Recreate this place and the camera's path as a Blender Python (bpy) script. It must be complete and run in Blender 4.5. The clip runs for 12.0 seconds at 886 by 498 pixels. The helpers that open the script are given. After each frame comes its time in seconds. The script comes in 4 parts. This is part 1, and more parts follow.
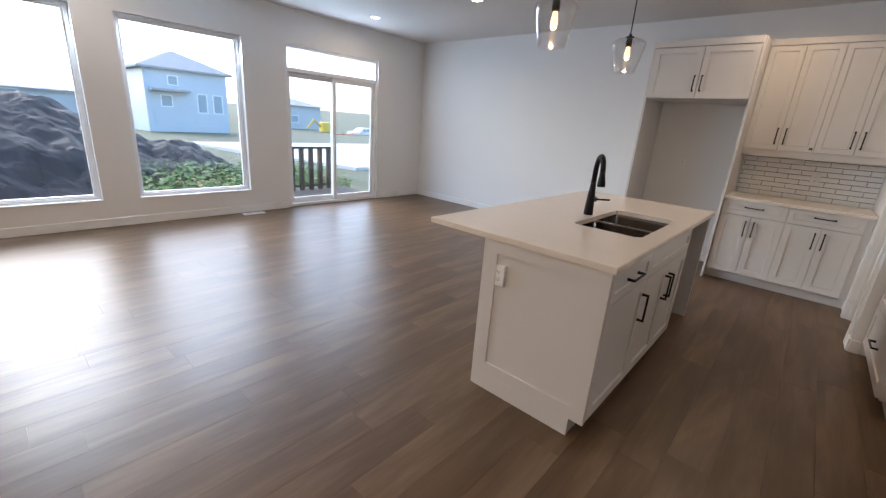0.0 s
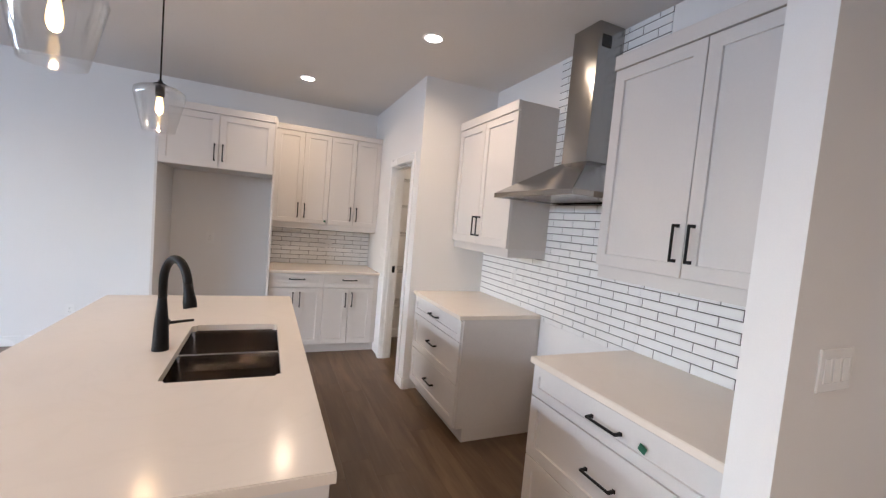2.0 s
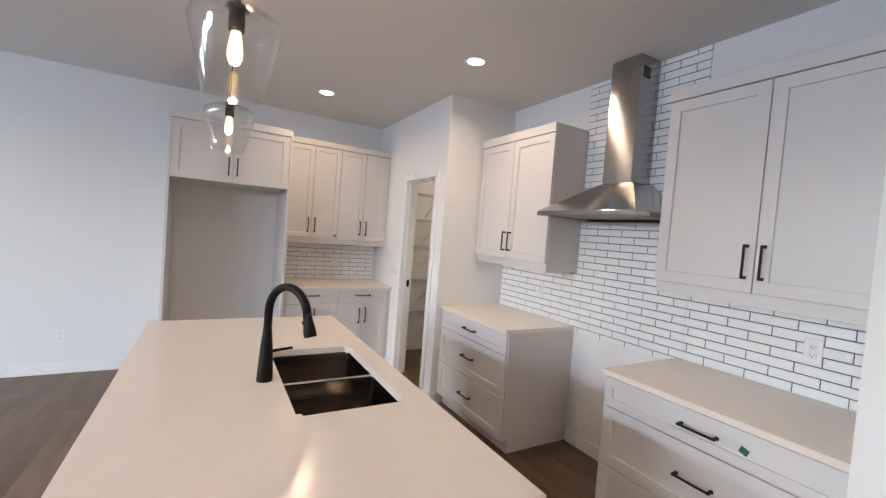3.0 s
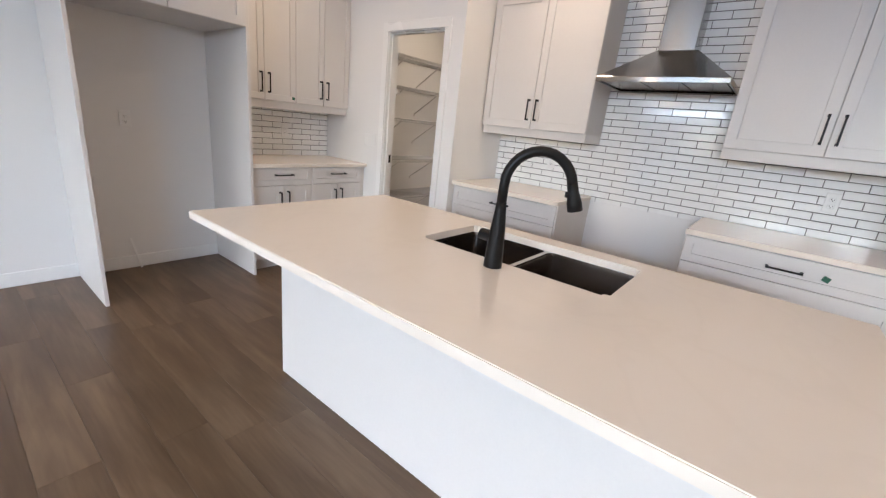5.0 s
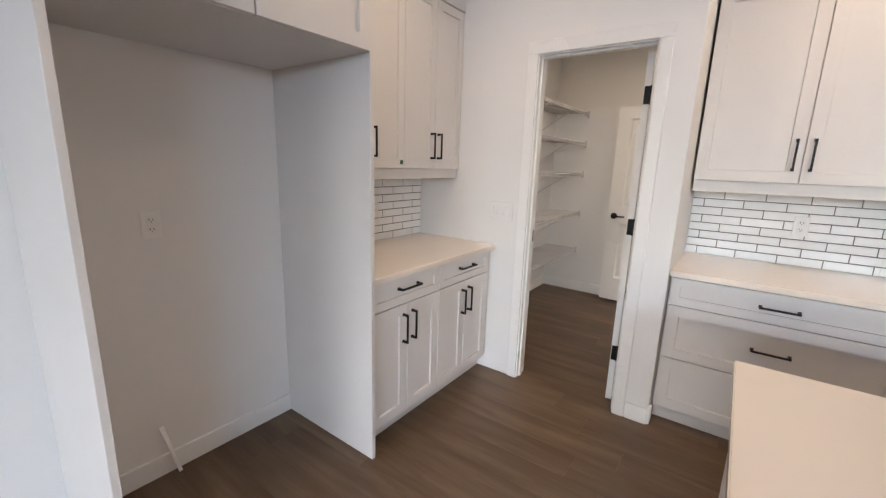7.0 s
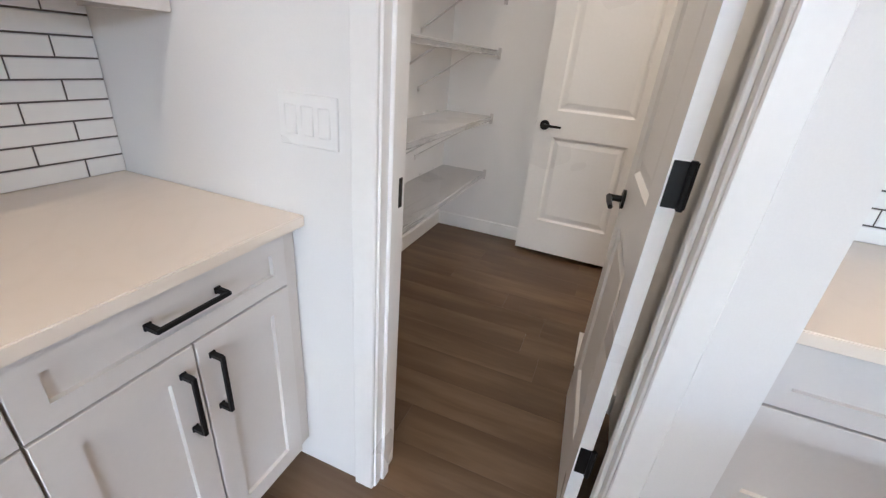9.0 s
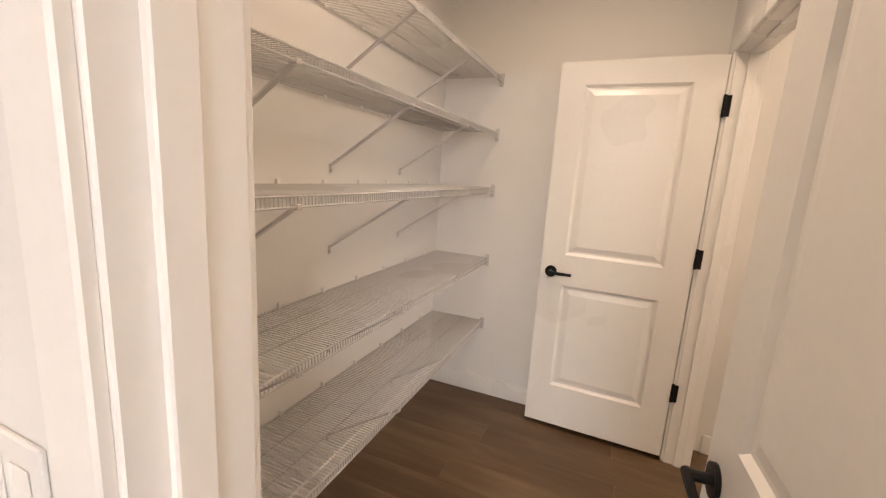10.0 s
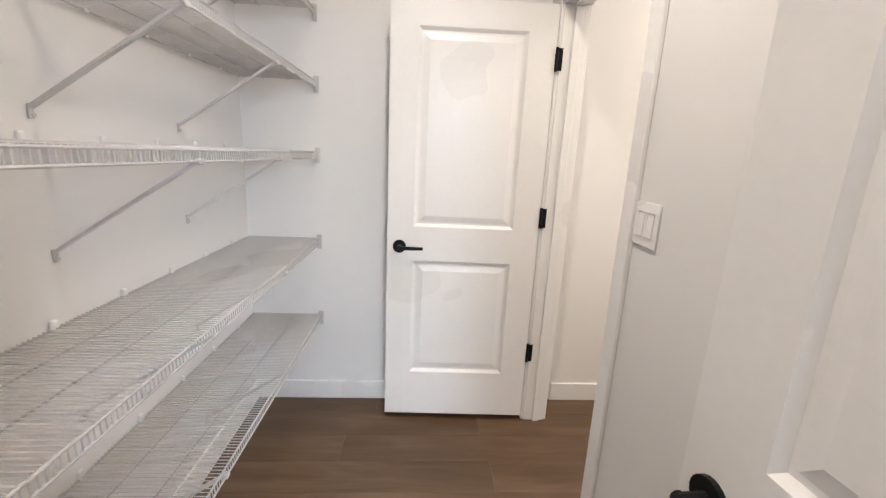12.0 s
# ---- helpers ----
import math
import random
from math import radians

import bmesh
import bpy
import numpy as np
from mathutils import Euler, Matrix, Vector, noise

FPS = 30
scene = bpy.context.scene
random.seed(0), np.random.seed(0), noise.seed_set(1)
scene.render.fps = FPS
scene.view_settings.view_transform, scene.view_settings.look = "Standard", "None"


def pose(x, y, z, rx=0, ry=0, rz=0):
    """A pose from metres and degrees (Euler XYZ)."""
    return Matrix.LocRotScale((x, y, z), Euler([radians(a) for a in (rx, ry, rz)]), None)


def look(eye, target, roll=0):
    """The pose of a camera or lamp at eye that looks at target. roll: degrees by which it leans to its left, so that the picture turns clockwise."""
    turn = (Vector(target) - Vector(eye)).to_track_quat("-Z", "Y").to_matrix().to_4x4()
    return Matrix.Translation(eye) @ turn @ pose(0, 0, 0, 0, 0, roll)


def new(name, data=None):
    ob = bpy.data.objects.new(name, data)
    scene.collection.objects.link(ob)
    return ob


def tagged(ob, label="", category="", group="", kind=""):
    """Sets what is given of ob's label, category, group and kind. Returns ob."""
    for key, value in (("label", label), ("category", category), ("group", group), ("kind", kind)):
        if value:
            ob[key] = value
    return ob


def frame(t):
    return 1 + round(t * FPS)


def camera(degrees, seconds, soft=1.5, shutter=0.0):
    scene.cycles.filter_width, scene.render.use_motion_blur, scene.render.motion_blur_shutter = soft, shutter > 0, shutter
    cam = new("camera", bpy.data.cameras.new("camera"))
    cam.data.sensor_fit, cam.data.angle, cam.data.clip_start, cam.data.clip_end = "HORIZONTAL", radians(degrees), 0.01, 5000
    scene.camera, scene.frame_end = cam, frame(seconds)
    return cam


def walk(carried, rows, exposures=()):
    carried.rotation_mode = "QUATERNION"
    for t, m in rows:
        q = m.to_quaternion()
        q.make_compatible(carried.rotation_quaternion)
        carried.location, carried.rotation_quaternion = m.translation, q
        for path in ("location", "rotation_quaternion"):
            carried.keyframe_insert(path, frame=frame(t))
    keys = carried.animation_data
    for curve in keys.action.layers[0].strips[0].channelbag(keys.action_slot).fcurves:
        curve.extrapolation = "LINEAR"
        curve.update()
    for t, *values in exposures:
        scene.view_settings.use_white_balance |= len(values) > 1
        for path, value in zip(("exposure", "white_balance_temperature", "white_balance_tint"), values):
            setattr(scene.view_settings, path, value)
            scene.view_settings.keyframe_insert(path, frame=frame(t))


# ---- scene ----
cam = camera(94.9, 12.0, soft=1.3)
PATH = [
    (0, (0.388, 0.308, 1.444), (-0.867, 1.748, 0.85), 4.2),
    (0.5, (0.283, 0.573, 1.376), (-0.326, 2.351, 0.692), 4.7),
    (1, (0.009, 0.713, 1.386), (0.062, 2.623, 0.795), 5.3),
    (1.5, (-0.152, 0.929, 1.465), (0.381, 2.825, 1.119), 5.1),
    (2, (-0.31, 1.04, 1.541), (0.493, 2.868, 1.415), 5.0),
    (2.5, (-0.641, 1.124, 1.602), (0.276, 2.902, 1.578), 4.9),
    (3, (-0.898, 1.268, 1.561), (0.092, 3.004, 1.487), 4.5),
    (3.5, (-1.189, 1.389, 1.486), (-0.076, 3.034, 1.249), 4.3),
    (5.5, (-1.913, 2.801, 1.342), (-0.36, 3.908, 0.738), 6.5),
    (6, (-1.937, 3.285, 1.397), (-0.374, 4.439, 0.924), 4.2),
    (6.5, (-1.82, 3.832, 1.473), (-0.277, 5.052, 1.114), 1.3),
    (7.5, (-1.1, 4.47, 1.425), (0.55, 5.45, 0.9), 2.8),
    (8.5, (-0.257, 4.802, 1.374), (1.464, 5.517, 0.648), 4.3),
    (9, (0.131, 4.85, 1.303), (1.829, 5.479, 0.455), 5.2),
    (9.5, (0.514, 4.828, 1.35), (2.244, 5.566, 0.676), 4.2),
    (10, (0.749, 4.994, 1.454), (2.566, 5.743, 1.085), 3.6),
    (10.5, (0.98, 5.117, 1.51), (2.883, 5.697, 1.31), 2.4),
    (11, (1.19, 5.181, 1.483), (3.159, 5.449, 1.259), 2.3),
    (11.5, (1.258, 5.205, 1.433), (3.232, 5.213, 1.111), 2.5),
    (12, (1.097, 5.188, 1.389), (3.042, 5.063, 0.942), 2.7),
]
EXPOSURES = [(0, 2.27, 5850, 12), (0.5, 2.4, 6150, 13), (1.0, 2.65, 6000, 14), (1.5, 2.76, 5700, 14), (3.6, 2.66, 5650, 12), (6.5, 2.65, 5750, 12), (8.5, 2.78, 5550, 12), (9.0, 2.9, 5300, 11), (9.5, 3.05, 5800, 13), (10.1, 3.2, 6350, 17), (10.6, 3.3, 5900, 14), (11.0, 3.4, 5600, 12), (11.5, 3.5, 5350, 12), (12, 3.6, 5100, 10)]
walk(cam, [(t, look(eye, target, roll)) for t, eye, target, roll in PATH], EXPOSURES)

# ---- world, sun, lamps ----
SKY, SUN, SPOT, BULB, PANTRY, WINDOW = 0.15, 0.5, 1.7, 0.7, 1.65, 5.5
world = bpy.data.worlds.new("overcast_sky")
scene.world = world
world.use_nodes = True
wn = world.node_tree
sky = wn.nodes.new("ShaderNodeTexSky")
sky.sky_type = "NISHITA"
sky.sun_disc = False
sky.sun_elevation, sky.sun_rotation = radians(34), radians(-100)
sky.air_density, sky.dust_density = 1.0, 2.0
wn.nodes["Background"].inputs["Strength"].default_value = SKY
wn.links.new(sky.outputs[0], wn.nodes["Background"].inputs["Color"])
sun_data = bpy.data.lights.new("sun", "SUN")
sun_data.energy, sun_data.angle, sun_data.color = SUN, radians(110), (1.0, 0.99, 0.97)
sun = new("sun", sun_data)
sun.matrix_world = look((-30, -5.3, 20.5), (0, 0, 0))


def lamp(name, kind, place, energy, colour, size, target=None, spread=None):
    d = bpy.data.lights.new(name, kind)
    d.energy, d.color = energy, colour
    if kind == "AREA":
        d.shape, d.size = "DISK", size
        if spread:
            d.spread = radians(spread)
    else:
        d.shadow_soft_size = size
    ob = new(name, d)
    ob.matrix_world = look(place, target) if target else pose(*place)
    return ob


# added lamp strips in each window opening's upper part, standing in for skylight
for y0, wd, share in ((-0.16, 1.29, 1.5), (1.526, 1.29, 1.15), (3.49, 1.56, 0.6)):
    d = bpy.data.lights.new("window_light", "AREA")
    d.shape, d.size, d.size_y = "RECTANGLE", wd, 0.22
    d.energy, d.color = WINDOW * share * wd / 1.3, (0.68, 0.84, 1.0)
    place = Vector((-5.60, y0 + wd / 2, 2.17))
    new("window_light", d).matrix_world = look(place, place + Vector((1, 0, -0.25)))


# ---- materials ----
def mat_base(name):
    m = bpy.data.materials.new(name)
    m.use_nodes = True
    n, l = m.node_tree.nodes, m.node_tree.links
    return m, n, l, n["Principled BSDF"]


def surface(name, colour, rough=0.5, metal=0.0, vary=0.06, grain=40.0, bump=0.05, stain=2.0, coat=0.0, stretch=(1, 1, 1), rvary=0.08):
    """A surface with variation at two scales, and fine relief."""
    m, n, l, b = mat_base(name)
    geo = n.new("ShaderNodeNewGeometry")
    mp = n.new("ShaderNodeMapping")
    mp.inputs["Scale"].default_value = stretch
    l.new(geo.outputs["Position"], mp.inputs["Vector"])
    big, fine = n.new("ShaderNodeTexNoise"), n.new("ShaderNodeTexNoise")
    big.inputs["Scale"].default_value, fine.inputs["Scale"].default_value = stain, grain
    fine.inputs["Detail"].default_value = 4
    l.new(mp.outputs[0], big.inputs["Vector"])
    l.new(mp.outputs[0], fine.inputs["Vector"])
    add = n.new("ShaderNodeMath")
    add.operation = "ADD"
    l.new(big.outputs["Fac"], add.inputs[0])
    l.new(fine.outputs["Fac"], add.inputs[1])
    ramp = n.new("ShaderNodeMapRange")
    ramp.inputs["From Min"].default_value, ramp.inputs["From Max"].default_value = 0.6, 1.4
    ramp.inputs["To Min"].default_value, ramp.inputs["To Max"].default_value = 1 - vary, 1 + vary
    l.new(add.outputs[0], ramp.inputs["Value"])
    mul = n.new("ShaderNodeVectorMath")
    mul.operation = "SCALE"
    mul.inputs[0].default_value = colour
    l.new(ramp.outputs[0], mul.inputs["Scale"])
    l.new(mul.outputs[0], b.inputs["Base Color"])
    rr = n.new("ShaderNodeMapRange")
    rr.inputs["From Min"].default_value, rr.inputs["From Max"].default_value = 0.3, 0.7
    rr.inputs["To Min"].default_value, rr.inputs["To Max"].default_value = max(0.02, rough - rvary), min(1, rough + rvary)
    l.new(big.outputs["Fac"], rr.inputs["Value"])
    l.new(rr.outputs[0], b.inputs["Roughness"])
    b.inputs["Metallic"].default_value = metal
    b.inputs["Coat Weight"].default_value = coat
    if bump:
        bp = n.new("ShaderNodeBump")
        bp.inputs["Strength"].default_value, bp.inputs["Distance"].default_value = bump, 0.004
        l.new(fine.outputs["Fac"], bp.inputs["Height"])
        l.new(bp.outputs[0], b.inputs["Normal"])
    return m


def plank_material():
    m, n, l, b = mat_base("vinyl_plank")
    geo, info = n.new("ShaderNodeNewGeometry"), n.new("ShaderNodeObjectInfo")
    rnd = n.new("ShaderNodeMath")
    rnd.operation = "ADD"
    l.new(geo.outputs["Random Per Island"], rnd.inputs[0])
    l.new(info.outputs["Random"], rnd.inputs[1])
    fr = n.new("ShaderNodeMath")
    fr.operation = "FRACT"
    l.new(rnd.outputs[0], fr.inputs[0])
    w = n.new("ShaderNodeMath")
    w.operation = "MULTIPLY"
    w.inputs[1].default_value = 37.0
    l.new(rnd.outputs[0], w.inputs[0])
    outs = []
    for scale, detail, stretch, dist in ((1.9, 4, (3.0, 0.5, 1), 0.9), (7.0, 6, (6.0, 0.5, 1), 0.8)):
        mp = n.new("ShaderNodeMapping")
        mp.inputs["Scale"].default_value = stretch
        l.new(geo.outputs["Position"], mp.inputs["Vector"])
        t = n.new("ShaderNodeTexNoise")
        t.noise_dimensions = "4D"
        t.inputs["Scale"].default_value, t.inputs["Detail"].default_value, t.inputs["Distortion"].default_value = scale, detail, dist
        l.new(mp.outputs[0], t.inputs["Vector"])
        l.new(w.outputs[0], t.inputs["W"])
        outs.append(t)
    mix = n.new("ShaderNodeMath")
    mix.operation = "MULTIPLY_ADD"
    mix.inputs[1].default_value = 0.32
    l.new(outs[1].outputs["Fac"], mix.inputs[0])
    l.new(outs[0].outputs["Fac"], mix.inputs[2])
    m2 = n.new("ShaderNodeMath")
    m2.operation = "MULTIPLY_ADD"
    m2.inputs[1].default_value = 0.09
    l.new(fr.outputs[0], m2.inputs[0])
    l.new(mix.outputs[0], m2.inputs[2])
    ramp = n.new("ShaderNodeValToRGB")
    e = ramp.color_ramp.elements
    e[0].position, e[0].color = 0.46, (0.066, 0.037, 0.018, 1)
    e[1].position, e[1].color = 0.93, (0.168, 0.110, 0.063, 1)
    mid = ramp.color_ramp.elements.new(0.69)
    mid.color = (0.104, 0.063, 0.033, 1)
    l.new(m2.outputs[0], ramp.inputs["Fac"])
    l.new(ramp.outputs[0], b.inputs["Base Color"])
    b.inputs["Roughness"].default_value = 0.37
    b.inputs["Specular IOR Level"].default_value = 0.5
    bp = n.new("ShaderNodeBump")
    bp.inputs["Strength"].default_value, bp.inputs["Distance"].default_value = 0.08, 0.002
    l.new(outs[1].outputs["Fac"], bp.inputs["Height"])
    l.new(bp.outputs[0], b.inputs["Normal"])
    return m


def quartz_material():
    m, n, l, b = mat_base("quartz")
    geo = n.new("ShaderNodeNewGeometry")
    t = n.new("ShaderNodeTexNoise")
    t.inputs["Scale"].default_value, t.inputs["Detail"].default_value, t.inputs["Distortion"].default_value = 1.7, 7, 1.4
    l.new(geo.outputs["Position"], t.inputs["Vector"])
    ramp = n.new("ShaderNodeValToRGB")
    e = ramp.color_ramp.elements
    base = (0.80, 0.725, 0.635, 1)
    e[0].position, e[0].color = 0.47, base
    e[1].position, e[1].color = 0.53, base
    v = ramp.color_ramp.elements.new(0.5)
    v.color = (0.787, 0.712, 0.622, 1)
    l.new(t.outputs["Fac"], ramp.inputs["Fac"])
    l.new(ramp.outputs[0], b.inputs["Base Color"])
    b.inputs["Roughness"].default_value = 0.18
    return m


def glass_pane_material():
    m, n, l, b = mat_base("window_glass")
    n.remove(b)
    tr, gl, mx = n.new("ShaderNodeBsdfTransparent"), n.new("ShaderNodeBsdfGlossy"), n.new("ShaderNodeMixShader")
    tr.inputs["Color"].default_value = (0.96, 0.985, 0.99, 1)
    gl.inputs["Roughness"].default_value = 0.01
    mx.inputs["Fac"].default_value = 0.05
    l.new(tr.outputs[0], mx.inputs[1])
    l.new(gl.outputs[0], mx.inputs[2])
    l.new(mx.outputs[0], n["Material Output"].inputs["Surface"])
    return m


def emitter(name, colour, strength):
    m, n, l, b = mat_base(name)
    b.inputs["Emission Color"].default_value = (*colour, 1)
    b.inputs["Emission Strength"].default_value = strength
    return m


M_WALL = surface("wall_paint", (0.80, 0.792, 0.778), 0.55, vary=0.02, grain=260, bump=0.06, stain=0.8)
M_CEIL = surface("ceiling_paint", (0.74, 0.73, 0.72), 0.85, vary=0.03, grain=150, bump=0.35, stain=0.7)
M_TRIM = surface("trim_paint", (0.84, 0.835, 0.82), 0.32, vary=0.02, grain=60, bump=0.02)
M_CAB = surface("cabinet_lacquer", (0.68, 0.652, 0.625), 0.36, vary=0.02, grain=90, bump=0.015, stain=1.2)
M_CABIN = surface("cabinet_side", (0.64, 0.605, 0.57), 0.42, vary=0.03, grain=60, bump=0.02)
M_BLACK = surface("matte_black_metal", (0.006, 0.006, 0.0065), 0.4, 0.0, vary=0.15, grain=200, bump=0.02)
M_BLACK.node_tree.nodes["Principled BSDF"].inputs["Specular IOR Level"].default_value = 0.22
M_STEEL = surface("brushed_steel", (0.40, 0.385, 0.365), 0.18, 1.0, vary=0.02, grain=2.4, bump=0.5, stain=1.0, rvary=0.03)
M_STEEL.node_tree.nodes["Principled BSDF"].inputs["Anisotropic"].default_value = 0.95
M_STEEL.node_tree.nodes["Principled BSDF"].inputs["Anisotropic Rotation"].default_value = 0.25
# dark reflections in the bowl are put into this colour; M_RIM is its lit copy
M_SINK = surface("shaded_steel", (0.22, 0.19, 0.17), 0.17, 1.0, vary=0.04, grain=60, bump=0.0)
M_RIM = surface("lit_rim_steel", (0.55, 0.53, 0.51), 0.2, 1.0, vary=0.02, grain=60, bump=0.0)
M_TILE = surface("glazed_tile", (0.86, 0.86, 0.85), 0.09, vary=0.03, grain=22, bump=0.05, stain=5, rvary=0.04)
M_GROUT = surface("dark_grout", (0.10, 0.095, 0.09), 0.9, vary=0.1, grain=300, bump=0.2)
M_QUARTZ = quartz_material()
M_FLOOR = plank_material()
M_SUBFLOOR = surface("plank_joint", (0.09, 0.06, 0.038), 0.8, vary=0.2)
M_PLASTIC = surface("white_plastic", (0.82, 0.815, 0.80), 0.3, vary=0.01, grain=60, bump=0.0)
M_DARKPL = surface("dark_slot", (0.02, 0.02, 0.02), 0.5, vary=0.1, bump=0.0)
M_VINYL = surface("window_vinyl", (0.85, 0.86, 0.87), 0.3, vary=0.01, grain=50, bump=0.0)
# white wire, with the shade among the wires put into a grey colour
M_WIRE = surface("shaded_white_wire", (0.53, 0.527, 0.522), 0.3, vary=0.03, grain=80, bump=0.0)
M_GALV = surface("grey_steel_brace", (0.60, 0.58, 0.57), 0.35, 0.15, vary=0.05, grain=80, bump=0.0)
M_GREEN = surface("green_tape", (0.02, 0.11, 0.06), 0.6, vary=0.15, grain=80)
M_PANE = glass_pane_material()
M_BULB = emitter("bulb_glow", (1.0, 0.56, 0.15), 0.7)
M_LED = emitter("led_glow", (1.0, 0.86, 0.68), 5.0)
M_SOIL = surface("wet_soil", (0.032, 0.031, 0.033), 0.75, vary=0.6, grain=6, bump=0.9, stain=0.9)
M_GRASS = surface("weedy_grass", (0.085, 0.09, 0.045), 0.9, vary=0.5, grain=3, bump=0.6, stain=0.12)
M_LEAF = surface("weed_leaf", (0.10, 0.19, 0.05), 0.7, vary=0.5, grain=9, bump=0.1)
M_DRYLEAF = surface("dry_weed", (0.32, 0.25, 0.12), 0.8, vary=0.4, grain=9, bump=0.1)
M_CONC = surface("pale_concrete", (0.55, 0.55, 0.54), 0.8, vary=0.1, grain=12, bump=0.2)
M_SIDING = surface("pale_blue_siding", (0.52, 0.565, 0.61), 0.6, vary=0.04, grain=4, bump=0.05)
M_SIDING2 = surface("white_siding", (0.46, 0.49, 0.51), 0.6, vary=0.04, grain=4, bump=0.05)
M_ROOF = surface("pale_shingle", (0.36, 0.35, 0.34), 0.9, vary=0.12, grain=8, bump=0.3)
M_DARKGLASS = surface("dark_window", (0.30, 0.37, 0.43), 0.1, vary=0.1, bump=0.0)
M_DECKWOOD = surface("dark_treated_wood", (0.035, 0.03, 0.026), 0.8, vary=0.3, grain=20, bump=0.3, stretch=(6, 6, 1))
M_CARPAINT = surface("white_car_paint", (0.75, 0.76, 0.78), 0.2, vary=0.02, coat=0.5, bump=0.0)
M_TYRE = surface("tyre_rubber", (0.02, 0.02, 0.02), 0.8, vary=0.2)
M_ORANGE = surface("orange_plastic_mesh", (0.75, 0.20, 0.08), 0.6, vary=0.15)
M_YELPAINT = surface("yellow_machine_paint", (0.72, 0.50, 0.06), 0.4, vary=0.1)


# ---- mesh helpers ----
def put_mesh(name, bm, mat, parent=None, m=None, smooth=False):
    me = bpy.data.meshes.new(name)
    bm.normal_update()
    bm.to_mesh(me)
    bm.free()
    me.materials.append(mat)
    if smooth:
        me.polygons.foreach_set("use_smooth", [True] * len(me.polygons))
    return put_data(name, me, parent, m)


def put_data(name, me, parent=None, m=None):
    ob = new(name, me)
    if parent:
        ob.parent = parent
    if m is not None:
        ob.matrix_basis = m
    return ob


def add_box(bm, lo, hi, bevel=0.0, segs=1):
    r = bmesh.ops.create_cube(bm, size=1.0)
    vs = r["verts"]
    for v in vs:
        v.co = Vector([lo[i] + (v.co[i] + 0.5) * (hi[i] - lo[i]) for i in range(3)])
    if bevel:
        es = list({e for v in vs for e in v.link_edges})
        bmesh.ops.bevel(bm, geom=es, offset=bevel, segments=segs, affect="EDGES")


def box(name, lo, hi, mat, parent=None, bevel=0.0, m=None, segs=1):
    bm = bmesh.new()
    add_box(bm, lo, hi, bevel, segs)
    return put_mesh(name, bm, mat, parent, m)


def boxes(name, list_of, mat, parent=None, bevel=0.0, m=None):
    bm = bmesh.new()
    for lo, hi in list_of:
        add_box(bm, lo, hi, bevel)
    return put_mesh(name, bm, mat, parent, m)


def add_tube(bm, pts, radii, sides=12, cap=True):
    """A tube through points; radii: one or one a point."""
    pts = [Vector(p) for p in pts]
    if not isinstance(radii, (list, tuple)):
        radii = [radii] * len(pts)
    rings = []
    up = None
    for i, p in enumerate(pts):
        d = (pts[min(i + 1, len(pts) - 1)] - pts[max(i - 1, 0)]).normalized()
        if up is None:
            up = Vector((0, 0, 1)) if abs(d.z) < 0.9 else Vector((1, 0, 0))
        a = d.cross(up).normalized()
        up = a.cross(d).normalized()
        rings.append([bm.verts.new(p + radii[i] * (math.cos(k * math.tau / sides) * a + math.sin(k * math.tau / sides) * up)) for k in range(sides)])
    for r0, r1 in zip(rings, rings[1:]):
        for k in range(sides):
            bm.faces.new((r0[k], r0[(k + 1) % sides], r1[(k + 1) % sides], r1[k]))
    if cap:
        bm.faces.new(rings[0][::-1])
        bm.faces.new(rings[-1])


def tube(name, pts, radii, mat, parent=None, sides=12, m=None):
    bm = bmesh.new()
    add_tube(bm, pts, radii, sides)
    bmesh.ops.recalc_face_normals(bm, faces=bm.faces[:])
    return put_mesh(name, bm, mat, parent, m, smooth=True)


def lathe(name, profile, mat, parent=None, m=None, sides=40):
    """Turns (radius, height) points about z."""
    bm = bmesh.new()
    rings = [[bm.verts.new((r * math.cos(k * math.tau / sides), r * math.sin(k * math.tau / sides), z)) for k in range(sides)] for r, z in profile]
    for r0, r1 in zip(rings, rings[1:]):
        for k in range(sides):
            bm.faces.new((r0[k], r0[(k + 1) % sides], r1[(k + 1) % sides], r1[k]))
    bmesh.ops.remove_doubles(bm, verts=bm.verts[:], dist=1e-5)
    bmesh.ops.recalc_face_normals(bm, faces=bm.faces[:])
    return put_mesh(name, bm, mat, parent, m, smooth=True)


def root(name, m, label, category, group="", kind=""):
    e = new(name)
    e.empty_display_size = 0.1
    e.matrix_basis = m
    return tagged(e, label, category, group, kind)


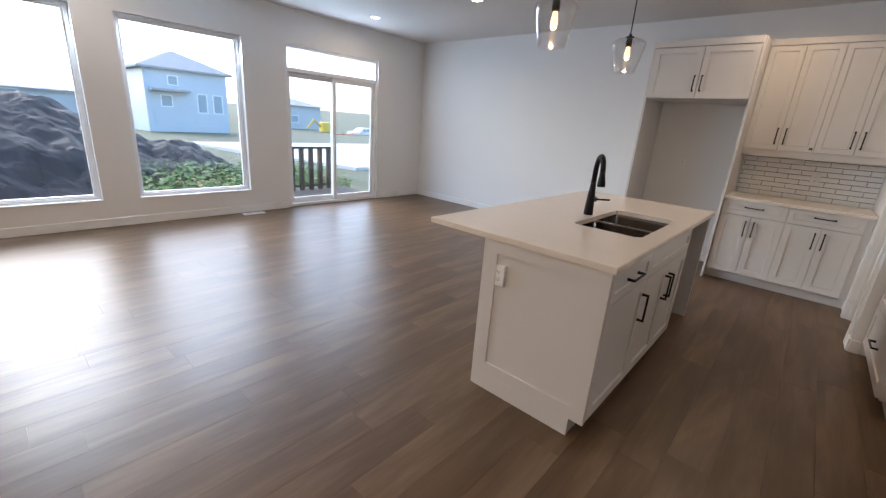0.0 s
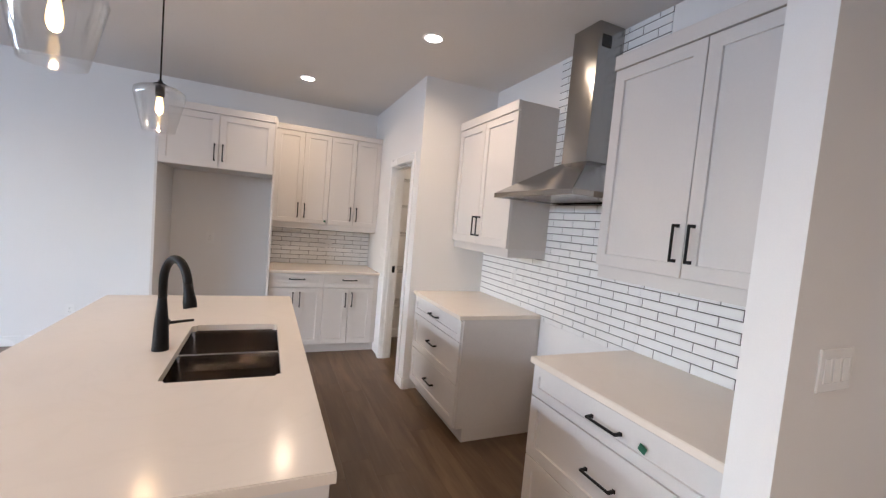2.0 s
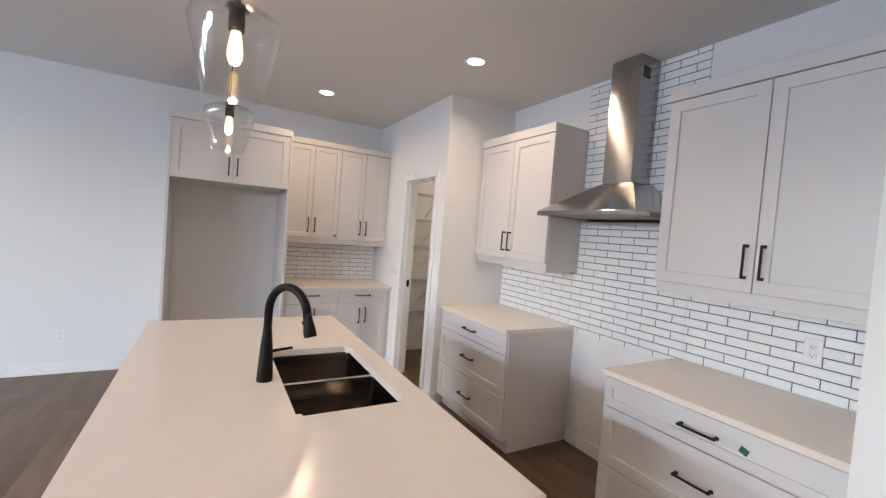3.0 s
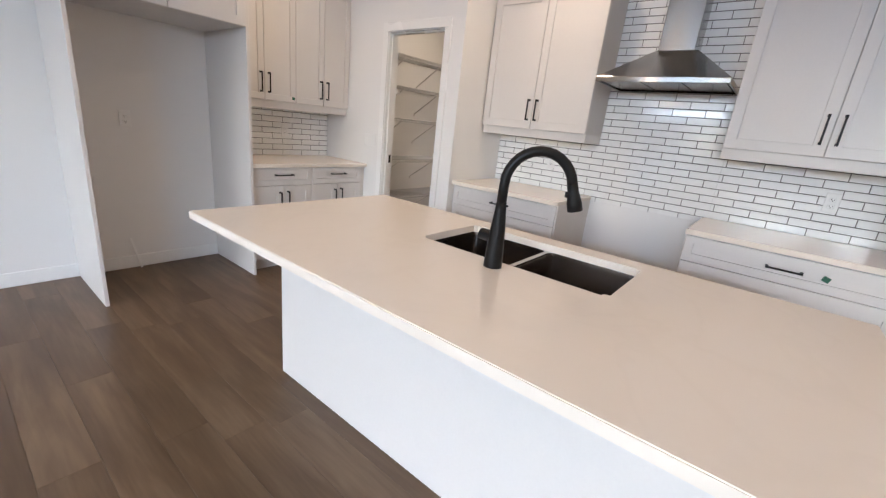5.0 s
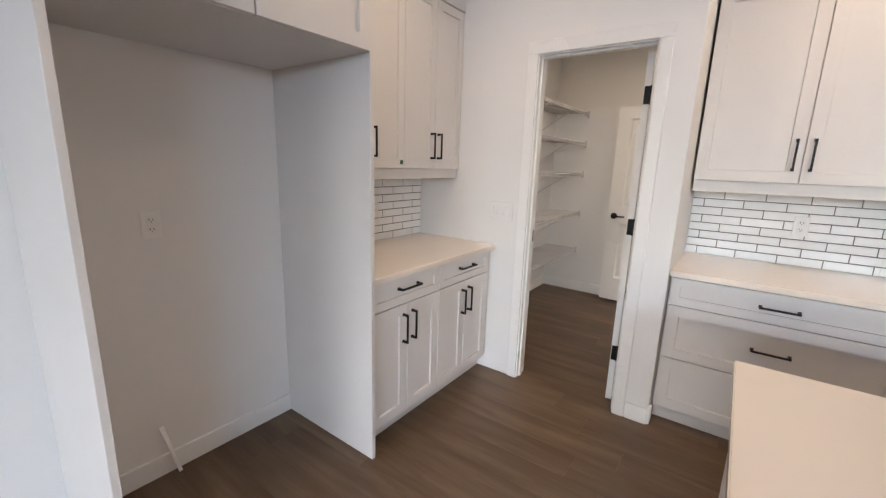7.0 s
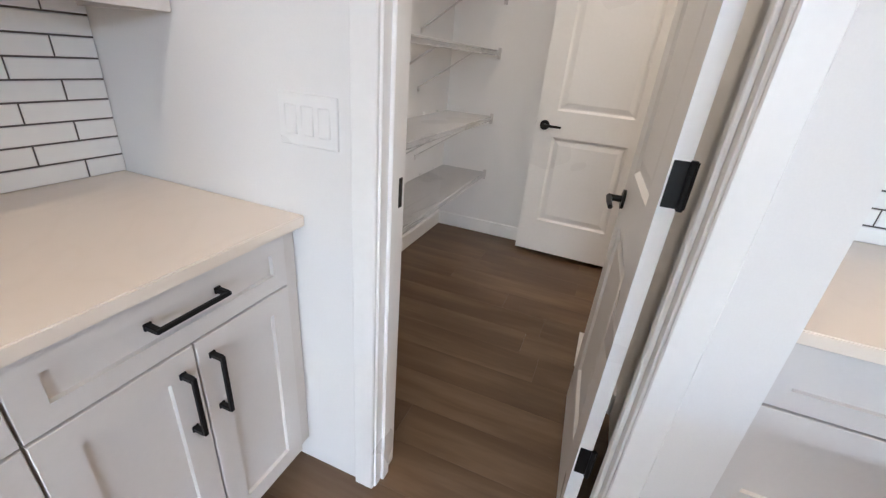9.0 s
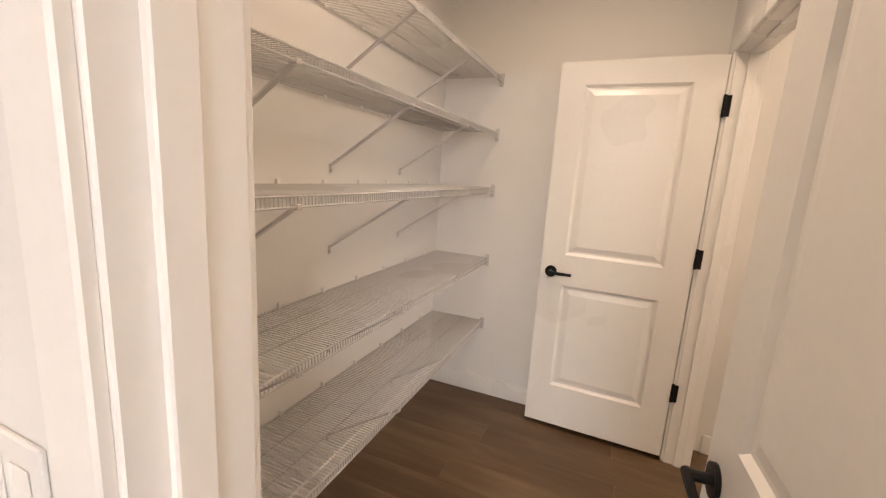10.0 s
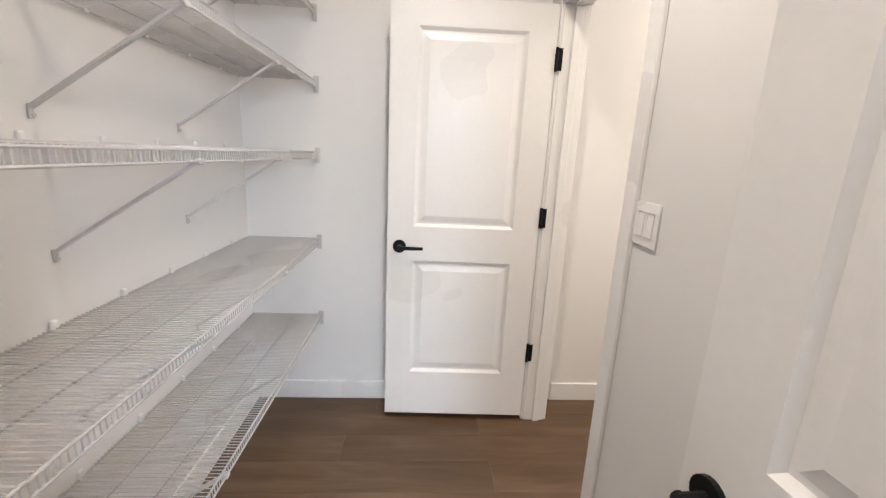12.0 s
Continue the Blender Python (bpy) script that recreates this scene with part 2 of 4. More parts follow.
def ring_box(name, outer, inner, z0, z1, mat, parent=None, m=None, bevel=0.003):
    """A slab with a rectangular hole; outer and inner are (x0, y0, x1, y1)."""
    bm = bmesh.new()

    def corners(r, z):
        return [bm.verts.new(c) for c in ((r[0], r[1], z), (r[2], r[1], z), (r[2], r[3], z), (r[0], r[3], z))]
    ot, ob_, it, ib = corners(outer, z1), corners(outer, z0), corners(inner, z1), corners(inner, z0)
    for k in range(4):
        j = (k + 1) % 4
        bm.faces.new((ot[k], ot[j], it[j], it[k]))
        bm.faces.new((ob_[j], ob_[k], ib[k], ib[j]))
        bm.faces.new((ob_[k], ob_[j], ot[j], ot[k]))
        bm.faces.new((it[k], it[j], ib[j], ib[k]))
    es = [e for e in bm.edges if all(v in ot or v in it for v in e.verts) and not (any(v in ot for v in e.verts) and any(v in it for v in e.verts))]
    up = [e for e in bm.edges if (e.verts[0] in it and e.verts[1] in ib) or (e.verts[1] in it and e.verts[0] in ib)]
    bmesh.ops.bevel(bm, geom=up, offset=0.02, segments=3, affect="EDGES")
    es = [e for e in es if e.is_valid]
    bmesh.ops.bevel(bm, geom=es, offset=bevel, segments=2, affect="EDGES")
    return put_mesh(name, bm, mat, parent, m)


def shaker(name, x0, z0, x1, z1, mat, parent, rail=0.058, y=0.0, thick=0.019, deep=0.010, m=None):
    """A shaker front in the plane y, facing -y: a flat frame round a sunk panel."""
    bm = bmesh.new()
    rail = min(rail, (z1 - z0) * 0.3)

    def ring(i, yy):
        return [bm.verts.new(c) for c in ((x0 + i, yy, z0 + i), (x1 - i, yy, z0 + i), (x1 - i, yy, z1 - i), (x0 + i, yy, z1 - i))]
    back, side, front, inner, sunk = ring(0, y + thick), ring(0, y + 0.0015), ring(0.0015, y), ring(rail, y), ring(rail + 0.0015, y + deep)
    for a, b in ((back, side), (side, front), (front, inner), (inner, sunk)):
        for k in range(4):
            j = (k + 1) % 4
            bm.faces.new((a[k], a[j], b[j], b[k]))
    bm.faces.new(sunk)
    bm.faces.new(back[::-1])
    return put_mesh(name, bm, mat, parent, m)


def pull_mesh(length=0.16):
    bm = bmesh.new()
    h = length / 2
    add_box(bm, (-h, -0.036, -0.005), (h, -0.026, 0.005), 0.002)
    for s in (-1, 1):
        add_box(bm, (s * (h - 0.006) - 0.006, -0.03, -0.006), (s * (h - 0.006) + 0.006, 0.001, 0.006), 0.0015)
        add_box(bm, (s * (h - 0.006) - 0.0075, -0.004, -0.0075), (s * (h - 0.006) + 0.0075, 0.001, 0.0075), 0.001)
    me = bpy.data.meshes.new("pull")
    bm.to_mesh(me)
    bm.free()
    me.materials.append(M_BLACK)
    return me


PULL = pull_mesh()


def pull(x, z, upright, parent, y=0.0):
    ob = put_data("handle", PULL, parent, pose(x, y, z, 0, 90 if upright else 0, 0))
    ob["label"] = "matte black bar handle"
    return ob


def front(name, x0, z0, x1, z1, parent, handles=(), rail=0.058):
    """A drawer or door front with its handles (x, z, upright)."""
    d = shaker(name, x0, z0, x1, z1, M_CAB, parent, rail)
    for x, z, up in handles:
        pull(x, z, up, d)
    return d


# ---- floor, walls, ceiling ----
XW, YN, CEIL, XH, XP, YS, XE = -5.56, 6.19, 2.81, 1.63, 0.905, -3.2, 3.35
YP = 6.07
floor = tagged(box("floor", (XW - 0.2, YS - 0.2, -0.12), (XE + 0.2, YN + 0.2, -0.006), M_SUBFLOOR), "brown oak-look vinyl plank floor laid lengthwise", "floor", kind="structure")
tagged(box("ceiling", (XW - 0.2, YS - 0.2, CEIL), (XE + 0.2, YN + 0.2, CEIL + 0.15), M_CEIL), "flat white painted ceiling with fine texture", "ceiling", kind="structure")


def wall(name, list_of, label):
    return tagged(boxes(name, list_of, M_WALL), label, "wall", kind="structure")


wall("wall_north", [((XW - 0.2, YN, -0.1), (XE + 0.2, YN + 0.2, CEIL))], "plain off-white painted wall")
wall("wall_south", [((XW - 0.2, YS - 0.2, -0.1), (XE + 0.2, YS, CEIL))], "plain off-white painted wall")
wall("wall_east", [((XE, YS, -0.1), (XE + 0.2, 1.59, CEIL))], "plain off-white painted wall")
# windows: (y0, y1, z0, z1)
WINS = [(-0.18, 1.148, 0.31, 2.335), (1.506, 2.83, 0.31, 2.335)]
PD = (3.42, 5.12, 0.0, 2.36)
w = []
ys = [YS] + [v for o in (*WINS, PD) for v in o[:2]] + [YN]
for a, b in zip(ys[::2], ys[1::2]):
    w.append(((XW - 0.16, a, -0.1), (XW, b, CEIL)))
for y0, y1, z0, z1 in (*WINS, PD):
    w.append(((XW - 0.16, y0, z1), (XW, y1, CEIL)))
    w.append(((XW - 0.16, y0, -0.1), (XW, y1, z0 if z0 else -0.007)))
wall("wall_west", w, "off-white painted window wall with drywall returns")
wall("wall_hood", [((XH, 1.70, -0.1), (XH + 0.11, 4.47, CEIL))], "off-white painted kitchen wall behind the range space")
wall("wall_stub", [((0.878, 1.588, -0.1), (XE, 1.70, CEIL))], "off-white painted wall end beside the counter")
D0, D1, DZ = 4.665, 5.298, 2.085
wall("wall_pantry", [((XP, 4.47, -0.1), (XP + 0.115, D0 - 0.02, CEIL)), ((XP, D1 + 0.02, -0.1), (XP + 0.115, YN, CEIL)), ((XP, D0 - 0.02, DZ + 0.02), (XP + 0.115, D1 + 0.02, CEIL))], "off-white painted wall with the pantry doorway")
E0, E1, EZ = 2.26, 3.03, 2.06
wall("wall_pantry_side", [((XP + 0.115, 4.47, -0.1), (E0 - 0.02, 4.58, CEIL)), ((E1 + 0.02, 4.47, -0.1), (3.23, 4.58, CEIL)), ((E0 - 0.02, 4.47, EZ + 0.02), (E1 + 0.02, 4.58, CEIL))], "off-white painted wall with a doorway beside the pantry shelves")
wall("wall_pantry_back", [((3.23, 1.70, -0.1), (XE, YN, CEIL))], "off-white painted pantry end wall")
wall("wall_pantry_north", [((XP + 0.115, YP, -0.1), (3.23, YN, CEIL))], "off-white painted wall behind wire shelves")


def baseboard(a, b, side, h=0.1):
    """A baseboard from a to b (x, y), its thickness on the given side (dx, dy)."""
    lo = (min(a[0], b[0], a[0] + side[0], b[0] + side[0]), min(a[1], b[1], a[1] + side[1], b[1] + side[1]), 0)
    hi = (max(a[0], b[0], a[0] + side[0], b[0] + side[0]), max(a[1], b[1], a[1] + side[1], b[1] + side[1]), h)
    return tagged(box("baseboard", lo, hi, M_TRIM, bevel=0.003), "white painted flat baseboard along the wall", "baseboard", kind="structure")


T = 0.013
baseboard((XW, YN), (-1.262, YN), (0, -T))
baseboard((-1.238, YN), (-0.277, YN), (0, -T))
baseboard((XW, YS), (XW, PD[0] - 0.03), (T, 0))
baseboard((XW, PD[1] + 0.03), (XW, YN - T), (T, 0))
baseboard((XP, 4.47), (XP, D0 - 0.076), (-T, 0))
baseboard((XP + 0.0, 4.47), (0.965, 4.47), (0, -T))
baseboard((XH, 2.70), (XH, 3.49), (-T, 0))
baseboard((0.878, 1.588), (XE, 1.588), (0, -T))
baseboard((0.878, 1.575), (0.878, 1.70), (-T, 0))
baseboard((1.03, YP), (3.23, YP), (0, -T), 0.11)
baseboard((3.23, 4.66), (3.23, YP - T), (-T, 0), 0.11)
baseboard((3.23, 1.70), (3.23, 4.38), (-T, 0), 0.11)
baseboard((1.6, 4.58), (E0 - 0.08, 4.58), (0, T), 0.11)
baseboard((XW, YS), (XE, YS), (0, T))


# ---- doorways: jambs, stops and casing ----
def doorway(name, axis, at, thick, a, b, top, label):
    """A jamb lining with casing on both faces; axis 'x': the wall's normal is x."""
    e = root(name, pose(0, 0, 0), label, "door frame", kind="structure")

    def bx(part, u0, u1, n0, n1, z0, z1, bev=0.002):
        if axis == "x":
            return box(part, (n0, u0, z0), (n1, u1, z1), M_TRIM, e, bev)
        return box(part, (u0, n0, z0), (u1, n1, z1), M_TRIM, e, bev)
    n0, n1 = at - 0.002, at + thick + 0.002
    bx("jamb", a - 0.02, a, n0, n1, 0, top)
    bx("jamb", b, b + 0.02, n0, n1, 0, top)
    bx("jamb", a - 0.02, b + 0.02, n0, n1, top, top + 0.02)
    mid = at + thick * 0.42
    bx("stop", a, a + 0.011, mid - 0.018, mid + 0.018, 0, top - 0.011)
    bx("stop", b - 0.011, b, mid - 0.018, mid + 0.018, 0, top - 0.011)
    bx("stop", a, b, mid - 0.018, mid + 0.018, top - 0.011, top)
    for c0, c1 in ((at - 0.015, at), (at + thick, at + thick + 0.015)):
        bx("casing", a - 0.07, a - 0.006, c0, c1, 0, top + 0.006, 0.003)
        bx("casing", b + 0.006, b + 0.07, c0, c1, 0, top + 0.006, 0.003)
        bx("casing", a - 0.07, b + 0.07, c0 - 0.0005, c1 + 0.0005, top + 0.006, top + 0.077, 0.003)
    return e


frame_1 = doorway("door_frame_1", "x", XP, 0.115, D0, D1, DZ, "white painted pantry door frame with flat casing")
frame_2 = doorway("door_frame_2", "y", 4.47, 0.11, E0, E1, EZ, "white painted door frame with flat casing")
strike = boxes("strike_plate", [((XP + 0.045, D1 - 0.0025, 0.955), (XP + 0.1, D1 + 0.001, 1.03))], M_BLACK, frame_1)
strike["label"] = "black strike plate"


def door_leaf(name, width, height, m, label):
    """A two-panel moulded door hinged at the origin, along +x, with faces at y = 0 and -0.035."""
    e = root(name, m, label, "door", kind="structure")
    bm = bmesh.new()
    panels = [(0.125, 0.245, width - 0.125, 0.847), (0.125, 1.018, width - 0.125, height - 0.115)]
    for yy, s in ((0.0, -1), (-0.035, 1)):
        xs = [0, 0.125, width - 0.125, width]
        zs = [0, 0.245, 0.847, 1.018, height - 0.115, height]
        for i in range(3):
            for j in range(5):
                if i == 1 and j in (1, 3):
                    continue
                q = [bm.verts.new((xs[i + a], yy, zs[j + b])) for a, b in ((0, 0), (1, 0), (1, 1), (0, 1))]
                bm.faces.new(q)
        for x0, z0, x1, z1 in panels:
            prev = None
            for inset, dep in ((0, 0), (0.014, 0.011), (0.024, 0.011), (0.052, 0.004)):
                r = [bm.verts.new((px, yy + s * dep, pz)) for px, pz in ((x0 + inset, z0 + inset), (x1 - inset, z0 + inset), (x1 - inset, z1 - inset), (x0 + inset, z1 - inset))]
                if prev:
                    for k in range(4):
                        bm.faces.new((prev[k], prev[(k + 1) % 4], r[(k + 1) % 4], r[k]))
                prev = r
            bm.faces.new(prev)
    for c in (((0, 0, 0), (0, -0.035, 0), (0, -0.035, height), (0, 0, height)), ((width, 0, 0), (width, -0.035, 0), (width, -0.035, height), (width, 0, height)), ((0, 0, height), (width, 0, height), (width, -0.035, height), (0, -0.035, height)), ((0, 0, 0), (width, 0, 0), (width, -0.035, 0), (0, -0.035, 0))):
        bm.faces.new([bm.verts.new(p) for p in c])
    bmesh.ops.remove_doubles(bm, verts=bm.verts[:], dist=1e-5)
    bmesh.ops.recalc_face_normals(bm, faces=bm.faces[:])
    put_mesh("leaf", bm, M_TRIM, e)
    for s, y in ((1, 0.0), (-1, -0.035)):
        bm = bmesh.new()
        x, z = width - 0.06, 0.918
        add_tube(bm, [(x, y, z), (x, y + s * 0.009, z)], 0.032, 24)
        add_tube(bm, [(x, y + s * 0.008, z), (x, y + s * 0.05, z)], 0.011, 12)
        add_tube(bm, [(x + 0.008, y + s * 0.047, z), (x - 0.05, y + s * 0.049, z), (x - 0.115, y + s * 0.047, z)], [0.0105, 0.009, 0.0075], 10)
        bmesh.ops.recalc_face_normals(bm, faces=bm.faces[:])
        put_mesh("lever_handle", bm, M_BLACK, e, smooth=False)["label"] = "matte black lever handle with round rose"
    box("latch_plate", (width - 0.001, -0.029, 0.895), (width + 0.0015, -0.006, 0.955), M_BLACK, e)
    return e


def hinge(parent, m, side=-1):
    """A butt hinge on the leaf's edge at x = 0, its barrel at the face y = 0 (side 1) or y = -0.035 (side -1)."""
    bm = bmesh.new()
    yb = 0.004 if side > 0 else -0.039
    add_tube(bm, [(-0.004, yb, -0.05), (-0.004, yb, 0.05)], 0.0068, 10)
    for z in (-0.02, 0.0, 0.02):
        add_tube(bm, [(-0.004, yb, z - 0.0012), (-0.004, yb, z + 0.0012)], 0.0074, 10)
    add_box(bm, (-0.0028, -0.034 if side < 0 else -0.03, -0.047), (0.0005, -0.004 if side < 0 else 0.002, 0.047), 0.0008)
    if side < 0:
        add_box(bm, (-0.003, yb - 0.01, -0.047), (0.0, yb, 0.047))
    else:
        add_box(bm, (-0.03, yb - 0.0015, -0.047), (-0.004, yb + 0.0012, 0.047))
    return put_mesh("hinge", bm, M_BLACK, parent, m)


leaf_1 = door_leaf("door_1", 0.6, 2.05, pose(XP + 0.116, D0 + 0.066, 0.012, 0, 0, 3.0), "white two-panel pantry door standing open into the pantry")
for z in (0.315, 1.105, 1.83):
    hinge(leaf_1, pose(0, 0, z))
# inner end of the room: its leaf stands open against the end wall
leaf_2 = door_leaf("door_2", 0.735, 2.02, pose(3.025, 4.602, 0.032, 0, 0, 88.5), "white two-panel door standing open against the wall")
for z in (0.372, 1.083, 1.797):
    hinge(leaf_2, pose(0, 0, z), 1)


# ---- windows and sliding door ----
def window(name, y0, y1, z0, z1, label):
    e = root(name, pose(XW, y0, z0), label, "window", kind="structure")
    wd, h = y1 - y0, z1 - z0
    ring = [((-0.15, 0, 0), (-0.07, 0.045, h)), ((-0.15, wd - 0.045, 0), (-0.07, wd, h)), ((-0.15, 0.045, 0), (-0.07, wd - 0.045, 0.045)), ((-0.15, 0.045, h - 0.045), (-0.07, wd - 0.045, h))]
    boxes("frame", ring, M_VINYL, e, 0.004)
    bead = [((-0.125, 0.045, 0.045), (-0.085, 0.06, h - 0.045)), ((-0.125, wd - 0.06, 0.045), (-0.085, wd - 0.045, h - 0.045)), ((-0.125, 0.06, 0.045), (-0.085, wd - 0.06, 0.06)), ((-0.125, 0.06, h - 0.06), (-0.085, wd - 0.06, h - 0.045))]
    boxes("bead", bead, M_VINYL, e, 0.002)
    p = box("pane", (-0.112, 0.05, 0.05), (-0.106, wd - 0.05, h - 0.05), M_PANE, e)
    p.visible_shadow = False
    box("sill", (-0.069, 0.001, -0.001), (0.012, wd - 0.001, 0.012), M_TRIM, e, 0.003)
    return e


for k, o in enumerate(WINS):
    window("window_%d" % (k + 1), *o, "large fixed picture window in a white vinyl frame")


def sliding_door():
    y0, y1, z0, z1 = PD
    e = root("door_3", pose(XW, y0, 0), "white vinyl sliding patio door under a transom", "sliding door", kind="structure")
    wd, tr = y1 - y0, 2.02
    boxes("frame", [((-0.15, 0, 0), (-0.02, 0.05, z1)), ((-0.15, wd - 0.05, 0), (-0.02, wd, z1)), ((-0.15, 0.05, 0), (-0.02, wd - 0.05, 0.045)), ((-0.15, 0.05, tr - 0.03), (-0.02, wd - 0.05, tr + 0.03)), ((-0.15, 0.05, z1 - 0.045), (-0.02, wd - 0.05, z1))], M_VINYL, e, 0.004)
    mid = wd / 2
    for a, b, x in ((0.05, mid + 0.035, -0.13), (mid - 0.035, wd - 0.05, -0.085)):
        s = boxes("sliding_panel", [((x, a, 0.046), (x + 0.04, a + 0.065, tr - 0.03)), ((x, b - 0.065, 0.046), (x + 0.04, b, tr - 0.03)), ((x, a + 0.065, 0.046), (x + 0.04, b - 0.065, 0.13)), ((x, a + 0.065, tr - 0.1), (x + 0.04, b - 0.065, tr - 0.03))], M_VINYL, e, 0.004)
        p = box("pane", (x + 0.017, a + 0.06, 0.12), (x + 0.023, b - 0.06, tr - 0.09), M_PANE, s)
        p.visible_shadow = False
    p = box("pane", (-0.1, 0.045, tr + 0.025), (-0.094, wd - 0.045, z1 - 0.04), M_PANE, e)
    p.visible_shadow = False
    box("handle", (-0.045, mid - 0.02, 0.92), (-0.02, mid + 0.005, 1.12), M_VINYL, e, 0.006)
    return e


sliding_door()


# ---- cabinets ----
def base_cabinet(name, m, width, layout, label, depth=0.65, toe=True, side_to_floor=(True, True)):
    """Front at y = 0 facing -y, x from 0 to width. layout: (kind, x0, x1) of units."""
    e = root(name, m, label, "cabinet")
    parts = [((0.0, 0.019, 0.1), (width, depth, 0.884)), ((0.018, 0.075, 0.0), (width - 0.018, depth, 0.1))]
    for k, x in ((0, 0.0), (1, width - 0.018)):
        if side_to_floor[k]:
            parts.append(((x, 0.075, 0.0), (x + 0.018, depth, 0.1)))
    boxes("body", parts, M_CABIN, e, 0.001)
    g = 0.0023
    for kind, x0, x1 in layout:
        x0, x1, mid = x0 + g, x1 - g, (x0 + x1) / 2
        if kind == "drawers":
            for z0, z1, hz in ((0.725, 0.876, 0.803), (0.418, 0.719, 0.575), (0.108, 0.412, 0.26)):
                front("drawer", x0, z0, x1, z1, e, [(mid, hz, False)])
        elif kind == "drawer_doors":
            front("drawer", x0, 0.735, x1, 0.881, e, [(mid, 0.822, False)])
            front("door", x0, 0.108, mid - g, 0.729, e, [(mid - 0.035, 0.60, True)])
            front("door", mid + g, 0.108, x1, 0.729, e, [(mid + 0.035, 0.605, True)])
        elif kind == "drawer_door":
            front("drawer", x0, 0.725, x1, 0.876, e, [(mid, 0.803, False)])
            front("door", x0, 0.108, x1, 0.719, e, [(x1 - 0.035, 0.565, True)])
        elif kind == "sink":
            front("panel", x0, 0.725, x1, 0.876, e)
            front("door", x0, 0.108, mid - g, 0.719, e, [(mid - 0.035, 0.565, True)])
            front("door", mid + g, 0.108, x1, 0.719, e, [(mid + 0.035, 0.565, True)])
    return e


def upper_cabinet(name, m, width, depth, height, n, label, hz, rail=0.058, valance=True, crown=0.065):
    """z = 0 at the bottom of the light rail; front at y = 0 facing -y."""
    e = root(name, m, label, "cabinet")
    v = 0.062 if valance else 0.0
    boxes("body", [((0, 0.019, v), (width, depth, height - 0.002))], M_CABIN, e, 0.001)
    if valance:
        boxes("light_rail", [((0.002, 0.022, 0), (width - 0.002, 0.042, v - 0.0005)), ((0.002, 0.043, 0.0), (0.02, depth, v - 0.0005)), ((width - 0.02, 0.043, 0.0), (width - 0.002, depth, v - 0.0005))], M_CAB, e, 0.001)
    boxes("crown", [((-0.004, -0.008, height - crown), (width + 0.004, 0.0185, height))], M_CAB, e, 0.002)
    wd = width / n
    g = 0.0023
    for k in range(n):
        side = -1 if k % 2 else 1
        hx = (k + 1) * wd - 0.035 if side > 0 else k * wd + 0.035
        front("door", k * wd + g, v + 0.002, (k + 1) * wd - g, height - crown - 0.004, e, [(hx, v + hz, True)], rail)
    return e


def countertop(x0, y0, x1, y1, z0=0.885, z1=0.915):
    return tagged(box("countertop", (x0, y0, z0), (x1, y1, z1), M_QUARTZ, bevel=0.003, segs=2), "cream white polished quartz countertop on base cabinets", "countertop")


# hood wall
base_cabinet("base_cabinet", pose(0.965, 4.462, 0, 0, 0, -90), 0.953, [("drawers", 0.005, 0.945)], "pale greige three-drawer base cabinet beside the pantry wall", XH - 0.966)
base_cabinet("base_cabinet", pose(0.965, 2.682, 0, 0, 0, -90), 0.978, [("drawers", 0.005, 0.972)], "pale greige three-drawer base cabinet beside the wall end", XH - 0.966)
countertop(0.945, 3.504, XH - 0.001, 4.469)
countertop(0.945, 1.701, XH - 0.001, 2.686)
upper_cabinet("wall_cabinet", pose(1.272, 4.456, 1.335, 0, 0, -90), 0.928, XH - 1.273, 1.118, 2, "pale greige two-door wall cabinet beside the range hood", 0.145, crown=0.07)
upper_cabinet("wall_cabinet", pose(1.272, 2.659, 1.335, 0, 0, -90), 0.952, XH - 1.273, 1.118, 2, "pale greige two-door wall cabinet beside the range hood", 0.145, crown=0.07)

# hutch and refrigerator surround
hx0, hx1 = -0.254, XP - 0.002
hw = hx1 - hx0
base_cabinet("base_cabinet", pose(hx0, 5.54, 0), hw, [("drawer_doors", 0.004, 0.55), ("drawer_doors", 0.55, 1.105)], "pale greige base cabinet with two drawers and four doors", YN - 5.541)
countertop(hx0, 5.517, hx1, YN - 0.001)
upper_cabinet("wall_cabinet", pose(hx0, 5.843, 1.347), hw, YN - 5.844, 1.116, 4, "pale greige four-door wall cabinet above the coffee counter", 0.14, 0.05, crown=0.058)
for x, lab in ((-1.262, "tall pale greige side panel of the refrigerator space"), (-0.277, "tall pale greige side panel of the refrigerator space")):
    tagged(box("side_panel", (x, 5.50, 0), (x + 0.022, YN - 0.001, 2.446), M_CAB, bevel=0.0015), lab, "panel", "refrigerator side panels")
upper_cabinet("wall_cabinet", pose(-1.239, 5.49, 1.872), 0.961, YN - 5.491, 0.574, 2, "pale greige two-door cabinet over the empty refrigerator space", 0.148, valance=False)

